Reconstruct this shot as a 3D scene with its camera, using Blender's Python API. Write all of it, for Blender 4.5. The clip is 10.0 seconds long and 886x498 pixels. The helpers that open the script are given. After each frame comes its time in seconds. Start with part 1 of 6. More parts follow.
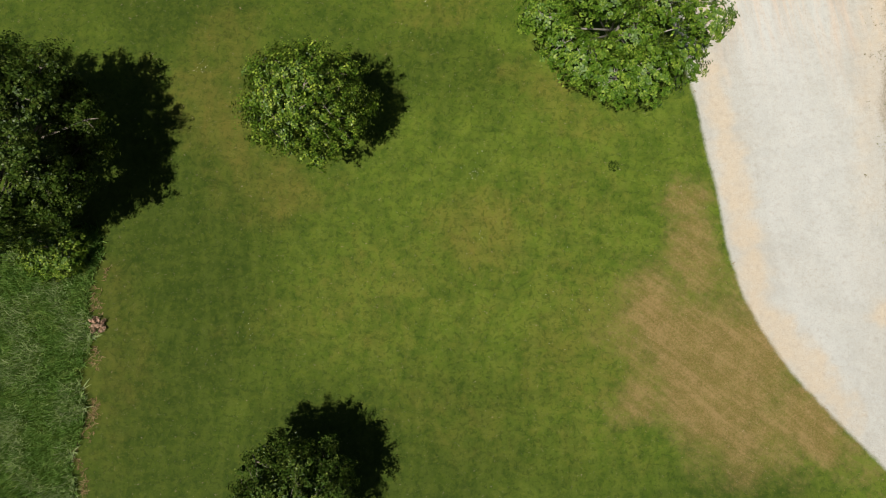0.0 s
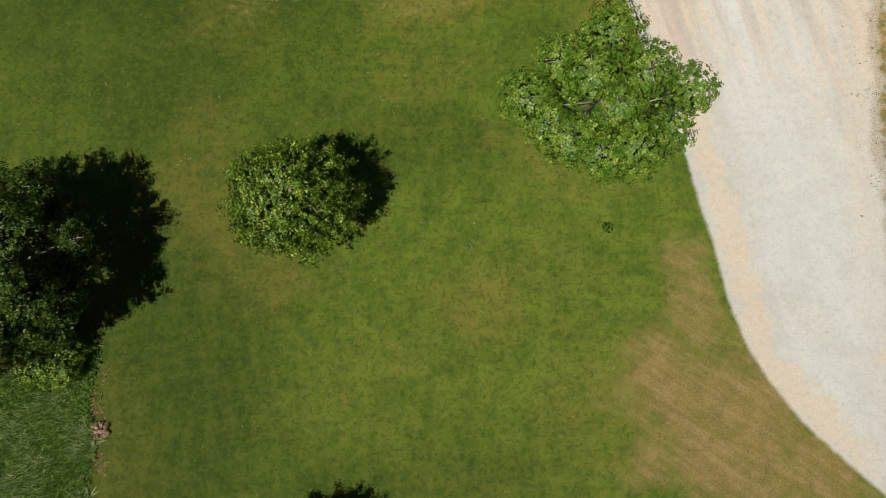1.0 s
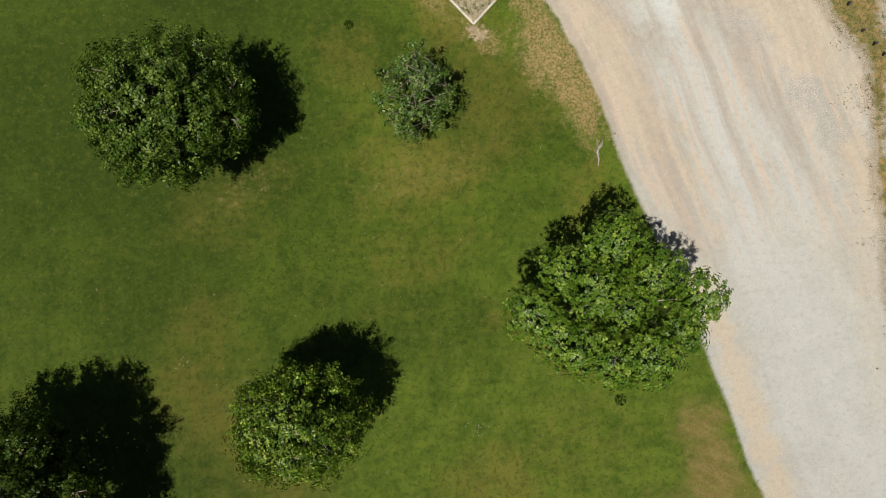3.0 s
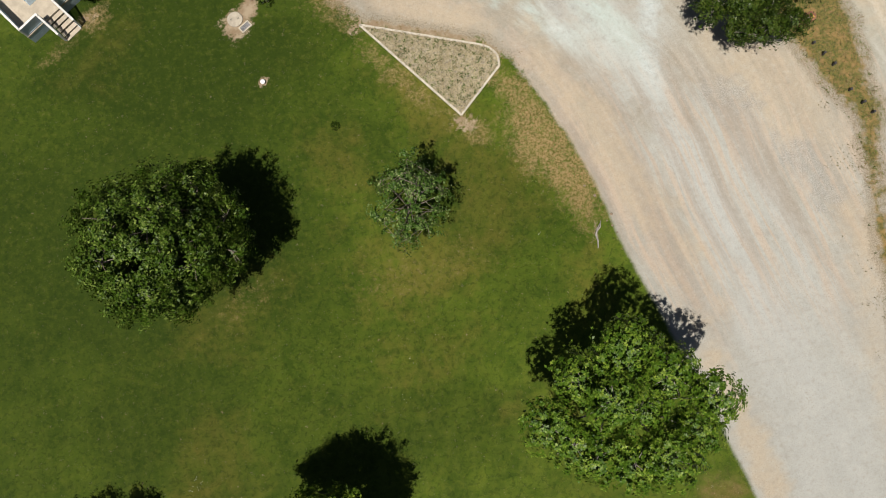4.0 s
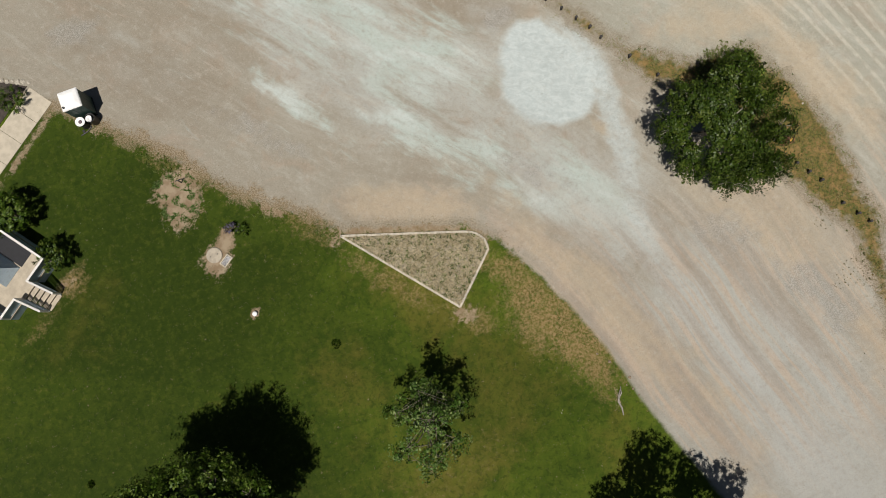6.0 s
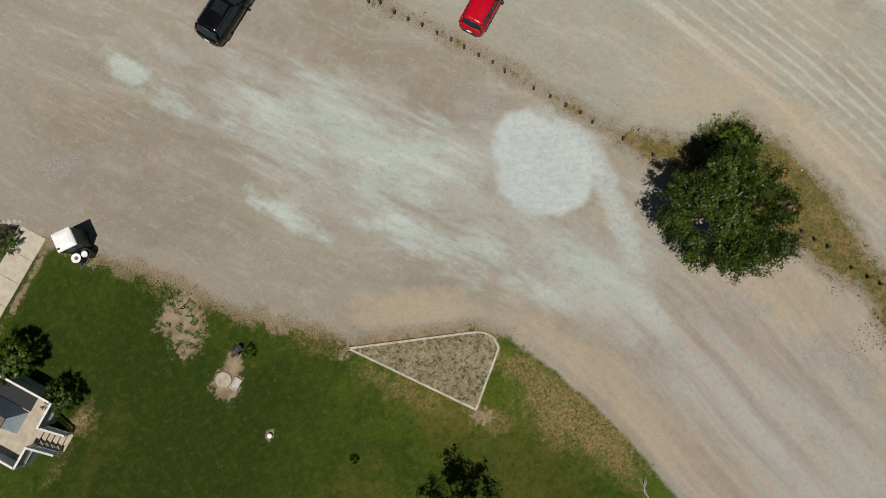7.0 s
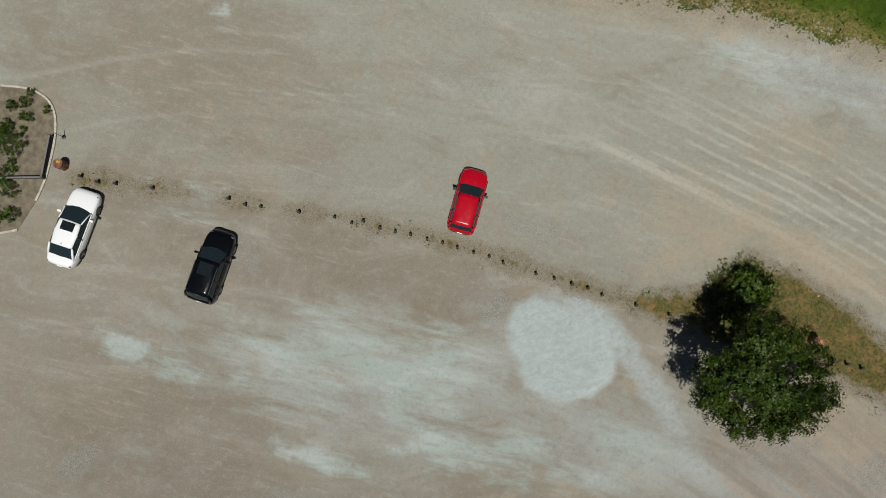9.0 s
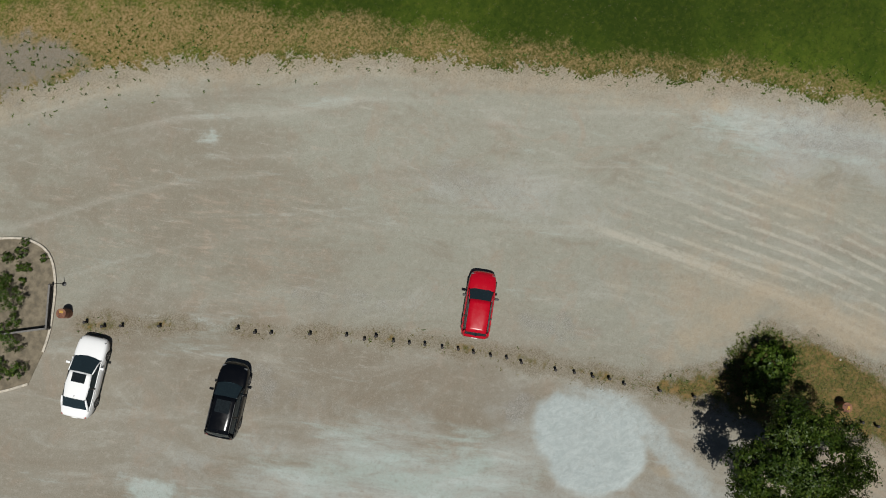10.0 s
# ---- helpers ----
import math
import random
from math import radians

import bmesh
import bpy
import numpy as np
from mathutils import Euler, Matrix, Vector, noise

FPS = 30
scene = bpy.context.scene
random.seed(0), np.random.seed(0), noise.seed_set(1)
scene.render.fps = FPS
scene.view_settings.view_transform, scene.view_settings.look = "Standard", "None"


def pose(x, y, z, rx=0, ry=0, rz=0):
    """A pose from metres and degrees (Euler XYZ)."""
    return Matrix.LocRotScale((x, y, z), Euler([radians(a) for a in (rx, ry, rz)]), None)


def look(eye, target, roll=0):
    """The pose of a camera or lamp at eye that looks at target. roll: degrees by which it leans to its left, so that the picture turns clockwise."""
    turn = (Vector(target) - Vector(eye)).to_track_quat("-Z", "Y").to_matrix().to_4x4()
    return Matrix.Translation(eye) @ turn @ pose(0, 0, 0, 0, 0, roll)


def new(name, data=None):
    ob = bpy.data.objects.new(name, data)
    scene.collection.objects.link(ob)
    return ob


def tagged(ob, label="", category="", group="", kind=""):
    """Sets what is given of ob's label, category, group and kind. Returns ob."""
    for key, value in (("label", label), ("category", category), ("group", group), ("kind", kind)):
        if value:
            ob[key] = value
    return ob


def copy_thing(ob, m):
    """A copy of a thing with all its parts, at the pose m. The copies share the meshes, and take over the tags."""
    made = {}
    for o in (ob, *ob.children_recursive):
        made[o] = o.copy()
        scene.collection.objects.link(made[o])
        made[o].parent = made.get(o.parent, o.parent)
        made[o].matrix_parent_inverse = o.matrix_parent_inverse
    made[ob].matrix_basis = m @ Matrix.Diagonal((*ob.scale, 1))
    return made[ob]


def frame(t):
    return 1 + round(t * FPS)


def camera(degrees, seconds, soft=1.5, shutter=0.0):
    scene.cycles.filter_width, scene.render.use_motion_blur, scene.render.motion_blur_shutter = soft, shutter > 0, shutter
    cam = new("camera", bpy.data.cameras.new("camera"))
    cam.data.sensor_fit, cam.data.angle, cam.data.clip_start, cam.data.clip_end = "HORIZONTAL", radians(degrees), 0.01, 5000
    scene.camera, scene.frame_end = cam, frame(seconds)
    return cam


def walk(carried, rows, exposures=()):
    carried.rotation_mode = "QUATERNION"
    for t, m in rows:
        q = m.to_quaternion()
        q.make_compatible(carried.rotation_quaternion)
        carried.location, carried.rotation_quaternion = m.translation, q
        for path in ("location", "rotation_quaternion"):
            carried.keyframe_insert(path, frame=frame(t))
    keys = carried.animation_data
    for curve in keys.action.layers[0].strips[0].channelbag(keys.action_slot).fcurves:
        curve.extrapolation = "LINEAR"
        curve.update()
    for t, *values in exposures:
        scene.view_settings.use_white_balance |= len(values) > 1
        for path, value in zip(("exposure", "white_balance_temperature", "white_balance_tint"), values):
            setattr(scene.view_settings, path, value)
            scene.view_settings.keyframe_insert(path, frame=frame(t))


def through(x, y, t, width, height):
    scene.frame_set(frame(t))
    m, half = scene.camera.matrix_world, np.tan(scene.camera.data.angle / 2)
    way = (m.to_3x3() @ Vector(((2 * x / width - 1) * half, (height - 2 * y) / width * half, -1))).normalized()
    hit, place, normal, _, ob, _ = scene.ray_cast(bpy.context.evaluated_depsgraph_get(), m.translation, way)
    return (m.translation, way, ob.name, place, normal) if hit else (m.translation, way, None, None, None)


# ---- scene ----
cam = camera(61.0, 10.0, soft=0.95)
# seconds, place in metres, heading, tilt forward from straight down, sideways lean in degrees
ROWS = [
    (0, -0.000, -0.000, 45.927, 3.700, 3.698, -0.758),
    (0.5, -0.021, 2.333, 45.862, 0.684, 3.544, -0.653),
    (1, -0.002, 4.776, 45.777, -0.819, 3.568, -0.589),
    (1.5, 0.021, 7.361, 45.646, -1.120, 3.619, -0.518),
    (2, 0.017, 10.037, 45.555, -1.745, 3.747, -0.479),
    (2.5, -0.022, 12.787, 45.485, -3.117, 3.908, -0.559),
    (4, -0.161, 21.489, 45.385, -9.727, 4.109, -1.303),
    (4.5, 0.105, 24.380, 45.449, -12.515, 4.241, -1.420),
    (5, 0.633, 27.277, 45.456, -15.562, 4.340, -1.337),
    (5.5, 1.422, 30.160, 45.400, -18.379, 4.373, -1.084),
    (7, 4.501, 38.703, 45.294, -26.057, 4.656, -0.350),
    (7.5, 5.632, 41.667, 45.300, -29.212, 4.651, -0.340),
    (8, 6.811, 44.642, 45.289, -32.335, 4.654, -0.420),
    (8.5, 8.164, 47.521, 45.312, -35.561, 4.736, -0.440),
    (9, 9.731, 50.286, 45.387, -38.768, 4.711, -0.363),
    (9.5, 11.441, 52.965, 45.402, -41.957, 4.756, -0.265),
    (10, 13.247, 55.610, 45.408, -45.146, 4.852, -0.249),
]
EXPOSURES = [(0, 0.42, 6450, 10), (1.2, 0.35, 6450, 10), (2.5, 0.29, 6450, 10), (4.5, 0.13, 6500, 11), (5.5, -0.04, 6500, 11), (7.5, -0.40, 6450, 9.5), (8.5, -0.47, 6250, 7.5), (10, -0.38, 6200, 8)]
walk(cam, [(t, pose(x, y, z, 0, 0, yaw) @ pose(0, 0, 0, tilt) @ pose(0, 0, 0, 0, lean)) for t, x, y, z, yaw, tilt, lean in ROWS], EXPOSURES)

# ---- daylight ----
SHADE_WAY = Vector((0.66, 0.75)).normalized()      # the way shadows fall on the ground
SUN_HEIGHT = radians(71.5)
world = bpy.data.worlds.new("sky")
world.use_nodes = True
scene.world = world
sky = world.node_tree.nodes.new("ShaderNodeTexSky")
sky.sky_type = 'NISHITA'
sky.sun_disc = False
sky.sun_elevation = SUN_HEIGHT
sky.sun_rotation = math.atan2(-SHADE_WAY.x, -SHADE_WAY.y)
back = world.node_tree.nodes["Background"]
back.inputs["Strength"].default_value = 0.025
world.node_tree.links.new(sky.outputs["Color"], back.inputs["Color"])
sun = new("sun", bpy.data.lights.new("sun", 'SUN'))
sun.data.energy = 5.0
sun.data.angle = radians(0.6)
sun.data.color = (1.0, 0.95, 0.87)
flat = math.cos(SUN_HEIGHT)
sun.matrix_world = look((-SHADE_WAY.x * flat * 60, -SHADE_WAY.y * flat * 60, math.sin(SUN_HEIGHT) * 60), (0, 0, 0))


# ---- material tools ----
def node(tree, kind, values=None, **props):
    n = tree.nodes.new(kind)
    for key, value in props.items():
        setattr(n, key, value)
    for key, value in (values or {}).items():
        socket = n.inputs[key]
        if isinstance(value, bpy.types.NodeSocket):
            tree.links.new(value, socket)
        else:
            socket.default_value = value
    return n


def start(name, rough=0.8, metal=0.0):
    m = bpy.data.materials.new(name)
    m.use_nodes = True
    b = m.node_tree.nodes["Principled BSDF"]
    b.inputs["Roughness"].default_value = rough
    b.inputs["Metallic"].default_value = metal
    return m, m.node_tree, b


def calc(tree, op, a, b=0.0, c=0.0, clamp=False):
    n = tree.nodes.new("ShaderNodeMath")
    n.operation, n.use_clamp = op, clamp
    for i, v in enumerate((a, b, c)):
        if isinstance(v, bpy.types.NodeSocket):
            tree.links.new(v, n.inputs[i])
        else:
            n.inputs[i].default_value = v
    return n.outputs[0]


def blend(tree, fac, a, b, how='MIX'):
    n = tree.nodes.new("ShaderNodeMix")
    n.data_type, n.blend_type = 'RGBA', how
    for i, v in ((0, fac), (6, a), (7, b)):
        if isinstance(v, bpy.types.NodeSocket):
            tree.links.new(v, n.inputs[i])
        elif i == 0:
            n.inputs[i].default_value = v
        else:
            n.inputs[i].default_value = (*v, 1.0)
    return n.outputs[2]


def ramp(tree, value, low, high):
    n = tree.nodes.new("ShaderNodeMapRange")
    n.interpolation_type = 'SMOOTHSTEP'
    tree.links.new(value, n.inputs[0])
    n.inputs[1].default_value, n.inputs[2].default_value = low, high
    return n.outputs[0]


def grain(tree, where, scale, detail=4.0, rough=0.6, twist=0.0):
    n = node(tree, "ShaderNodeTexNoise", {"Scale": scale, "Detail": detail, "Roughness": rough, "Distortion": twist})
    if where is not None:
        tree.links.new(where, n.inputs["Vector"])
    return n.outputs["Fac"]


def place(tree, kind="Object"):
    return tree.nodes.new("ShaderNodeTexCoord").outputs[kind]


def stretch(tree, where, scale, turn=0.0):
    n = node(tree, "ShaderNodeMapping", {"Scale": scale, "Rotation": (0, 0, radians(turn))})
    tree.links.new(where, n.inputs["Vector"])
    return n.outputs[0]


def along(tree, where, turn, sx, sy):
    """Coordinates turned first, then drawn out: grain that runs along one heading."""
    n = node(tree, "ShaderNodeMapping", {"Rotation": (0, 0, radians(-turn))})
    tree.links.new(where, n.inputs["Vector"])
    return stretch(tree, n.outputs[0], (sx, sy, 1.0))


def relief(tree, bsdf, height, strength, distance):
    n = node(tree, "ShaderNodeBump", {"Strength": strength, "Distance": distance, "Height": height})
    tree.links.new(n.outputs[0], bsdf.inputs["Normal"])


def plain(name, colour, rough=0.6, metal=0.0, vary=0.15, scale=6.0, bump=0.0, dirt=None):
    """A painted or raw surface with broad stains, fine grain and a little relief."""
    m, t, b = start(name, rough, metal)
    w = place(t)
    broad, fine = grain(t, w, scale, 5.0), grain(t, w, scale * 14, 3.0)
    dark = tuple(c * (1 - vary) for c in colour)
    light = tuple(min(1, c * (1 + vary * 0.6)) for c in colour)
    col = blend(t, ramp(t, broad, 0.3, 0.7), dark, light)
    col = blend(t, calc(t, 'MULTIPLY', ramp(t, fine, 0.45, 0.75), vary), col, tuple(c * 0.6 for c in colour))
    if dirt:
        col = blend(t, calc(t, 'MULTIPLY', ramp(t, broad, 0.5, 0.75), 0.5), col, dirt)
    t.links.new(col, b.inputs["Base Color"])
    t.links.new(calc(t, 'MULTIPLY_ADD', broad, 0.25, rough - 0.12, clamp=True), b.inputs["Roughness"])
    if bump:
        relief(t, b, fine, 0.5, bump)
    return m


def leaf_material(name, dark, mid, light, through=0.25, gloss=0.45):
    m, t, b = start(name, gloss)
    island = t.nodes.new("ShaderNodeNewGeometry").outputs["Random Per Island"]
    broad = grain(t, place(t), 1.3, 3.0)
    pick = calc(t, 'ADD', calc(t, 'MULTIPLY', island, 0.42), calc(t, 'MULTIPLY_ADD', broad, 1.0, -0.12))
    col = blend(t, ramp(t, pick, 0.15, 0.6), dark, mid)
    col = blend(t, ramp(t, pick, 0.55, 1.0), col, light)
    t.links.new(col, b.inputs["Base Color"])
    b.inputs["Specular IOR Level"].default_value = 0.22
    glow = node(t, "ShaderNodeBsdfTranslucent", {"Color": blend(t, 0.5, col, (0.18, 0.24, 0.02))})
    mixed = node(t, "ShaderNodeMixShader", {"Fac": through})
    t.links.new(b.outputs[0], mixed.inputs[1])
    t.links.new(glow.outputs[0], mixed.inputs[2])
    t.links.new(mixed.outputs[0], t.nodes["Material Output"].inputs["Surface"])
    return m


# ---- plan of the ground, in metres ----
LAWN_EDGE = [(-60, 92), (-34, 70), (-21, 59), (-15.8, 53.2), (-12.5, 50.6), (-10.9, 48.9), (-8.7, 46.7), (-6.9, 44.4), (-4.7, 42.3), (-2.3, 40.6), (-1.2, 39.4),
             (2.4, 38.2), (6.0, 36.9), (7.5, 35.5), (8.9, 32.8), (10.2, 30.0), (11.4, 26.5), (12.1, 23.3), (13.0, 20.6), (14.4, 16.4), (15.6, 13.0),
             (16.3, 10.2), (17.1, 7.6), (17.8, 4.4), (18.8, 1.6), (20.1, -0.6), (22.1, -3.2), (24.6, -5.6), (28.0, -8.6), (36, -14), (80, -44)]
NORTH_EDGE = [(-70, 150), (-10, 97), (3.6, 84.2), (8.6, 81.2), (12.8, 78.2), (17.6, 73.4), (21.4, 70.1), (24.6, 66.2), (29.2, 60.7), (32.6, 56.8),
              (36.3, 52.8), (38.4, 49.8), (41.5, 45.2), (60, 22), (120, -40)]
VERGE = [(-2.4, 70.2), (1.0, 67.0), (4.5, 63.0), (8.4, 58.8), (11.3, 55.2), (14.2, 51.2), (16.4, 47.7), (19.2, 43.4), (22.5, 40.0), (24.5, 38.5), (26.6, 35.6), (28.0, 31.4),
         (28.9, 28.0), (28.2, 22.0), (28.2, 14.0), (29.5, 2.0)]


def to_line(px, py, line):
    """Distance to a line of points, and on which side (left of its run is positive)."""
    near, side, run = np.full(px.shape, 1e9), np.zeros(px.shape), np.zeros(px.shape)
    gone = 0.0
    for (ax, ay), (bx, by) in zip(line, line[1:]):
        ux, uy = bx - ax, by - ay
        length = math.hypot(ux, uy)
        s = np.clip(((px - ax) * ux + (py - ay) * uy) / length ** 2, 0, 1)
        d = np.hypot(px - ax - s * ux, py - ay - s * uy)
        closer = d < near
        near = np.where(closer, d, near)
        side = np.where(closer, np.sign(ux * (py - ay) - uy * (px - ax)), side)
        run = np.where(closer, gone + s * length, run)
        gone += length
    return near, side, run


def ragged(px, py, size, seed):
    """Smooth wandering values round 0, with features of about the given size."""
    rng = np.random.default_rng(seed)
    total = np.zeros(px.shape)
    for k in range(7):
        turn, start_at, pitch = rng.uniform(0, 2 * np.pi), rng.uniform(0, 2 * np.pi), 2.2 / size * 1.42 ** k
        total += np.sin((px * math.cos(turn) + py * math.sin(turn)) * pitch + start_at + 1.3 * total) * 0.75 ** k
    return total / 1.9


def spots(px, py, blobs, wander=0.30):
    """Soft turned ovals with ragged rims: x, y, half length, half width, heading in degrees, strength."""
    total = np.zeros(px.shape)
    for i, (x, y, a, b, turn, strength) in enumerate(blobs):
        near = np.nonzero((px - x) ** 2 + (py - y) ** 2 < (2.2 * max(a, b)) ** 2)[0]
        qx, qy = px[near], py[near]
        c, s = math.cos(radians(turn)), math.sin(radians(turn))
        u, v = ((qx - x) * c + (qy - y) * s) / a, (-(qx - x) * s + (qy - y) * c) / b
        r = np.hypot(u, v) + wander * ragged(qx, qy, max(0.8, b * 0.9), i)
        total[near] = np.maximum(total[near], strength * np.clip(1.5 - r, 0, 1))
    return np.clip(total, 0, 1)


def inside(px, py, outline):
    """Distance inside a closed outline that runs anticlockwise, less than 0 outside."""
    d, side, run = to_line(px, py, outline + outline[:1])
    return d * side


def verge_width(run):
    """Half width of the weedy verge along its run: narrow by the posts, wide round the tree."""
    return np.interp(run, [0, 4, 8, 20, 32, 35, 38.5, 41.5, 45, 50, 54, 60, 80], [0.7, 0.65, 0.35, 0.6, 0.7, 0.9, 1.7, 3.6, 3.0, 2.0, 1.1, 0.9, 1.2])


def heap(px, py):
    """1 on the heap of fresh stone, 0 off it."""
    return np.clip(0.5 + (inside(px, py, HEAP) + 0.14 * ragged(px, py, 1.4, 3)) / 1.0, 0, 1)


def ground_fields(px, py):
    d1, s1, _ = to_line(px, py, LAWN_EDGE)
    d2, s2, _ = to_line(px, py, NORTH_EDGE)
    d3, s3, run3 = to_line(px, py, VERGE)
    south, north = d1 * s1, -d2 * s2
    verge = verge_width(run3) - d3 + 0.25 * ragged(px, py, 1.5, 9)
    d4, s4, _ = to_line(px, py, TRACK)
    gravel = np.minimum(south, north)
    band = np.interp(px, [4, 14, 20, 26, 34], [5.6, 4.0, 2.3, 1.6, 1.2])
    dry = np.maximum(spots(px, py, DRY), np.interp(px, [8, 24, 34], [1.02, 0.86, 0.72]) * np.clip(1.3 - np.abs(north + 0.45 * band) / band + 0.3 * ragged(px, py, 2.0, 5), 0, 1))
    shore = np.where((py > 39.6) & (py < 54), np.clip(1.15 - np.abs(south - 0.05 + 0.35 * ragged(px, py, 1.3, 6)) / 0.75, 0, 0.9), 0)
    d5, _, run5 = to_line(px, py, ARM)
    arm = np.clip(1.45 - d5 / 0.95 + 0.15 * ragged(px, py, 1.6, 12), 0, 1) * np.interp(run5, [0, 2, 6, 10, 14, 20], [0.50, 0.74, 0.68, 0.54, 0.40, 0.12])
    fresh = np.maximum(heap(px, py), arm)
    brown = np.clip(spots(px, py, BROWN) + 0.10 * ragged(px, py, 3.0, 8), 0, 1)
    return dict(gravel=gravel, south=south, north=north, verge=verge, dry=dry, pale=spots(px, py, PALE), tan=spots(px, py, TAN), bare=spots(px, py, BARE), fresh=fresh,
                lush=spots(px, py, LUSH), track=d4 * s4, ruts=spots(px, py, [(30.5, 43.5, 10.0, 5.5, -58, 1.0)]), brown=brown, mud=spots(px, py, MUD), shore=shore, grit=spots(px, py, GRIT), rose=spots(px, py, ROSE), heap=heap(px, py), across=d3 * s3, haze=spots(px, py, HAZE))


DRY = [(17.6, -2.8, 7.0, 4.2, -45, 1.1), (23.5, -6.2, 4.0, 1.7, -40, 1.0), (15.8, 4.0, 4.5, 1.6, -78, 0.8), (12.6, -5.6, 1.9, 1.4, 20, 0.8),
       (9.2, 29.2, 4.6, 1.8, -64, 0.9), (-1.7, 23.4, 2.6, 1.7, -10, 0.30), (1.8, 23.6, 2.0, 1.4, 20, 0.28), (-10.9, 23.3, 2.6, 0.9, 35, 0.30),
       (0.6, 35.3, 3.6, 0.8, -52, 0.62), (4.6, 31.4, 1.6, 0.8, -40, 0.6), (7.4, 33.4, 2.2, 1.0, -55, 0.8), (-3.0, 40.4, 2.4, 0.9, -45, 0.55), (-8.0, 45.6, 4.5, 0.8, -45, 0.5), (-17.2, 42.0, 1.3, 0.7, 30, 0.75), (-19.6, 40.4, 1.6, 0.5, 36, 0.4)]
BROWN = [(-13.6, 10.4, 4.6, 2.6, -50, 0.9), (-10.0, 5.8, 3.6, 2.0, 0, 0.75), (7.2, 12.6, 4.0, 1.6, -28, 0.6), (2.6, 4.0, 2.8, 3.4, 70, 0.7), (7.5, 5.0, 5.0, 5.0, 0, 0.35), (-3.0, -1.0, 7.0, 5.0, 0, 0.35),
         (10.5, -3.0, 5.0, 5.0, 0, 0.5), (-11.6, 22.5, 4.5, 2.2, 25, 0.55), (-0.5, 24.2, 4.5, 2.8, 0, 0.65), (-3.8, 30.5, 2.0, 3.0, 20, 0.6), (2.5, 33.0, 4.5, 2.0, -50, 0.75), (4.5, 27.5, 3.5, 3.0, -60, 0.65),
         (-1.0, 18.0, 4.5, 2.0, 20, 0.5), (-13.6, 15.0, 3.0, 2.0, -60, 0.55), (10.0, 22.0, 1.6, 3.0, -10, 0.5), (-17.0, 39.5, 3.0, 1.6, 30, 0.5), (-19.0, -5.0, 2.0, 6.0, 0, 0.5), (3.0, -7.5, 5.0, 3.0, 0, 0.4)]
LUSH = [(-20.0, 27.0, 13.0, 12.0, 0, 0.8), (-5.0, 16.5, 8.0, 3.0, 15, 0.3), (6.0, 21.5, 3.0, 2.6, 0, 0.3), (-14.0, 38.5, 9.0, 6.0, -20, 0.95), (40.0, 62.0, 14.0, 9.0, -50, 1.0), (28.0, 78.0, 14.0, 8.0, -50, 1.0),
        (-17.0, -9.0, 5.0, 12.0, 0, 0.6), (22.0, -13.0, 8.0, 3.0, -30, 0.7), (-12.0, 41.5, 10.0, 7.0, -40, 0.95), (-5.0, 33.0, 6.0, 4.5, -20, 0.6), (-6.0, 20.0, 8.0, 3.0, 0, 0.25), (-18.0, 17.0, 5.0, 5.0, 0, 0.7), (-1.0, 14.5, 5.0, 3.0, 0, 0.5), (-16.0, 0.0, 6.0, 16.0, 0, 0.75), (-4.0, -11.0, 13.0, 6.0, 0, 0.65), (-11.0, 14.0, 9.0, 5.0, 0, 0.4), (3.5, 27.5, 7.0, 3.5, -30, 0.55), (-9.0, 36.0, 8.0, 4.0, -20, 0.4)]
PALE = [(14.3, 35.6, 5.0, 1.7, -68, 0.75), (16.3, 30.0, 5.0, 1.2, -86, 0.55), (-6.1, 60.2, 2.0, 0.75, -58, 0.9), (-4.6, 57.2, 2.2, 0.7, -58, 0.8), (-1.4, 48.2, 2.7, 0.65, -57, 1.0), (5.6, 49.6, 5.2, 3.2, -55, 0.85), (4.3, 44.6, 2.2, 0.7, -35, 1.0), (0.5, 53.0, 5.0, 2.2, -55, 0.62),
        (7.0, 41.5, 4.0, 1.6, -40, 0.72), (11.2, 36.2, 5.0, 1.1, -42, 0.65), (16.4, 28.2, 4.2, 0.9, -95, 0.55), (18.5, 24.8, 4.0, 0.9, -77, 0.68), (22.3, 23.6, 4.0, 0.7, -72, 0.85), (9.5, 46.5, 2.0, 2.0, 0, 0.5),
        (22.5, 8.0, 24.0, 3.0, -80, 0.70), (10.9, 73.1, 0.75, 0.45, -40, 1.0), (36.5, 47.5, 6.0, 1.8, -52, 0.6), (34.0, 51.0, 3.0, 1.0, -52, 0.4), (2.0, 65.5, 3.0, 1.5, -50, 0.4)]
TAN = [(2.9, 39.3, 4.6, 1.3, -20, 1.1), (12.6, 29.0, 9.0, 1.4, -65, 0.9), (18.5, 7.0, 12.0, 1.0, -76, 0.95), (23.5, 31.0, 5.0, 2.6, -60, 0.72), (22.5, -2.0, 6.0, 1.1, -45, 1.0),
       (25.5, 43.2, 4.5, 1.2, -12, 0.9), (30.0, 38.0, 6.0, 1.5, -66, 0.95), (16.0, 39.6, 0.7, 0.35, -60, 1.0), (33.5, 44.5, 4.0, 2.0, -50, 0.5), (25.5, 45.0, 5.0, 2.4, -40, 0.65), (21.0, 32.5, 4.5, 1.6, -65, 0.72), (27.2, 20.5, 3.4, 1.2, -75, 0.9), (27.6, 0.8, 1.0, 0.8, 0, 1.0),
       (34.5, 52.4, 0.9, 0.6, -50, 0.9), (26.4, 17.0, 1.4, 9.0, 0, 0.6)]
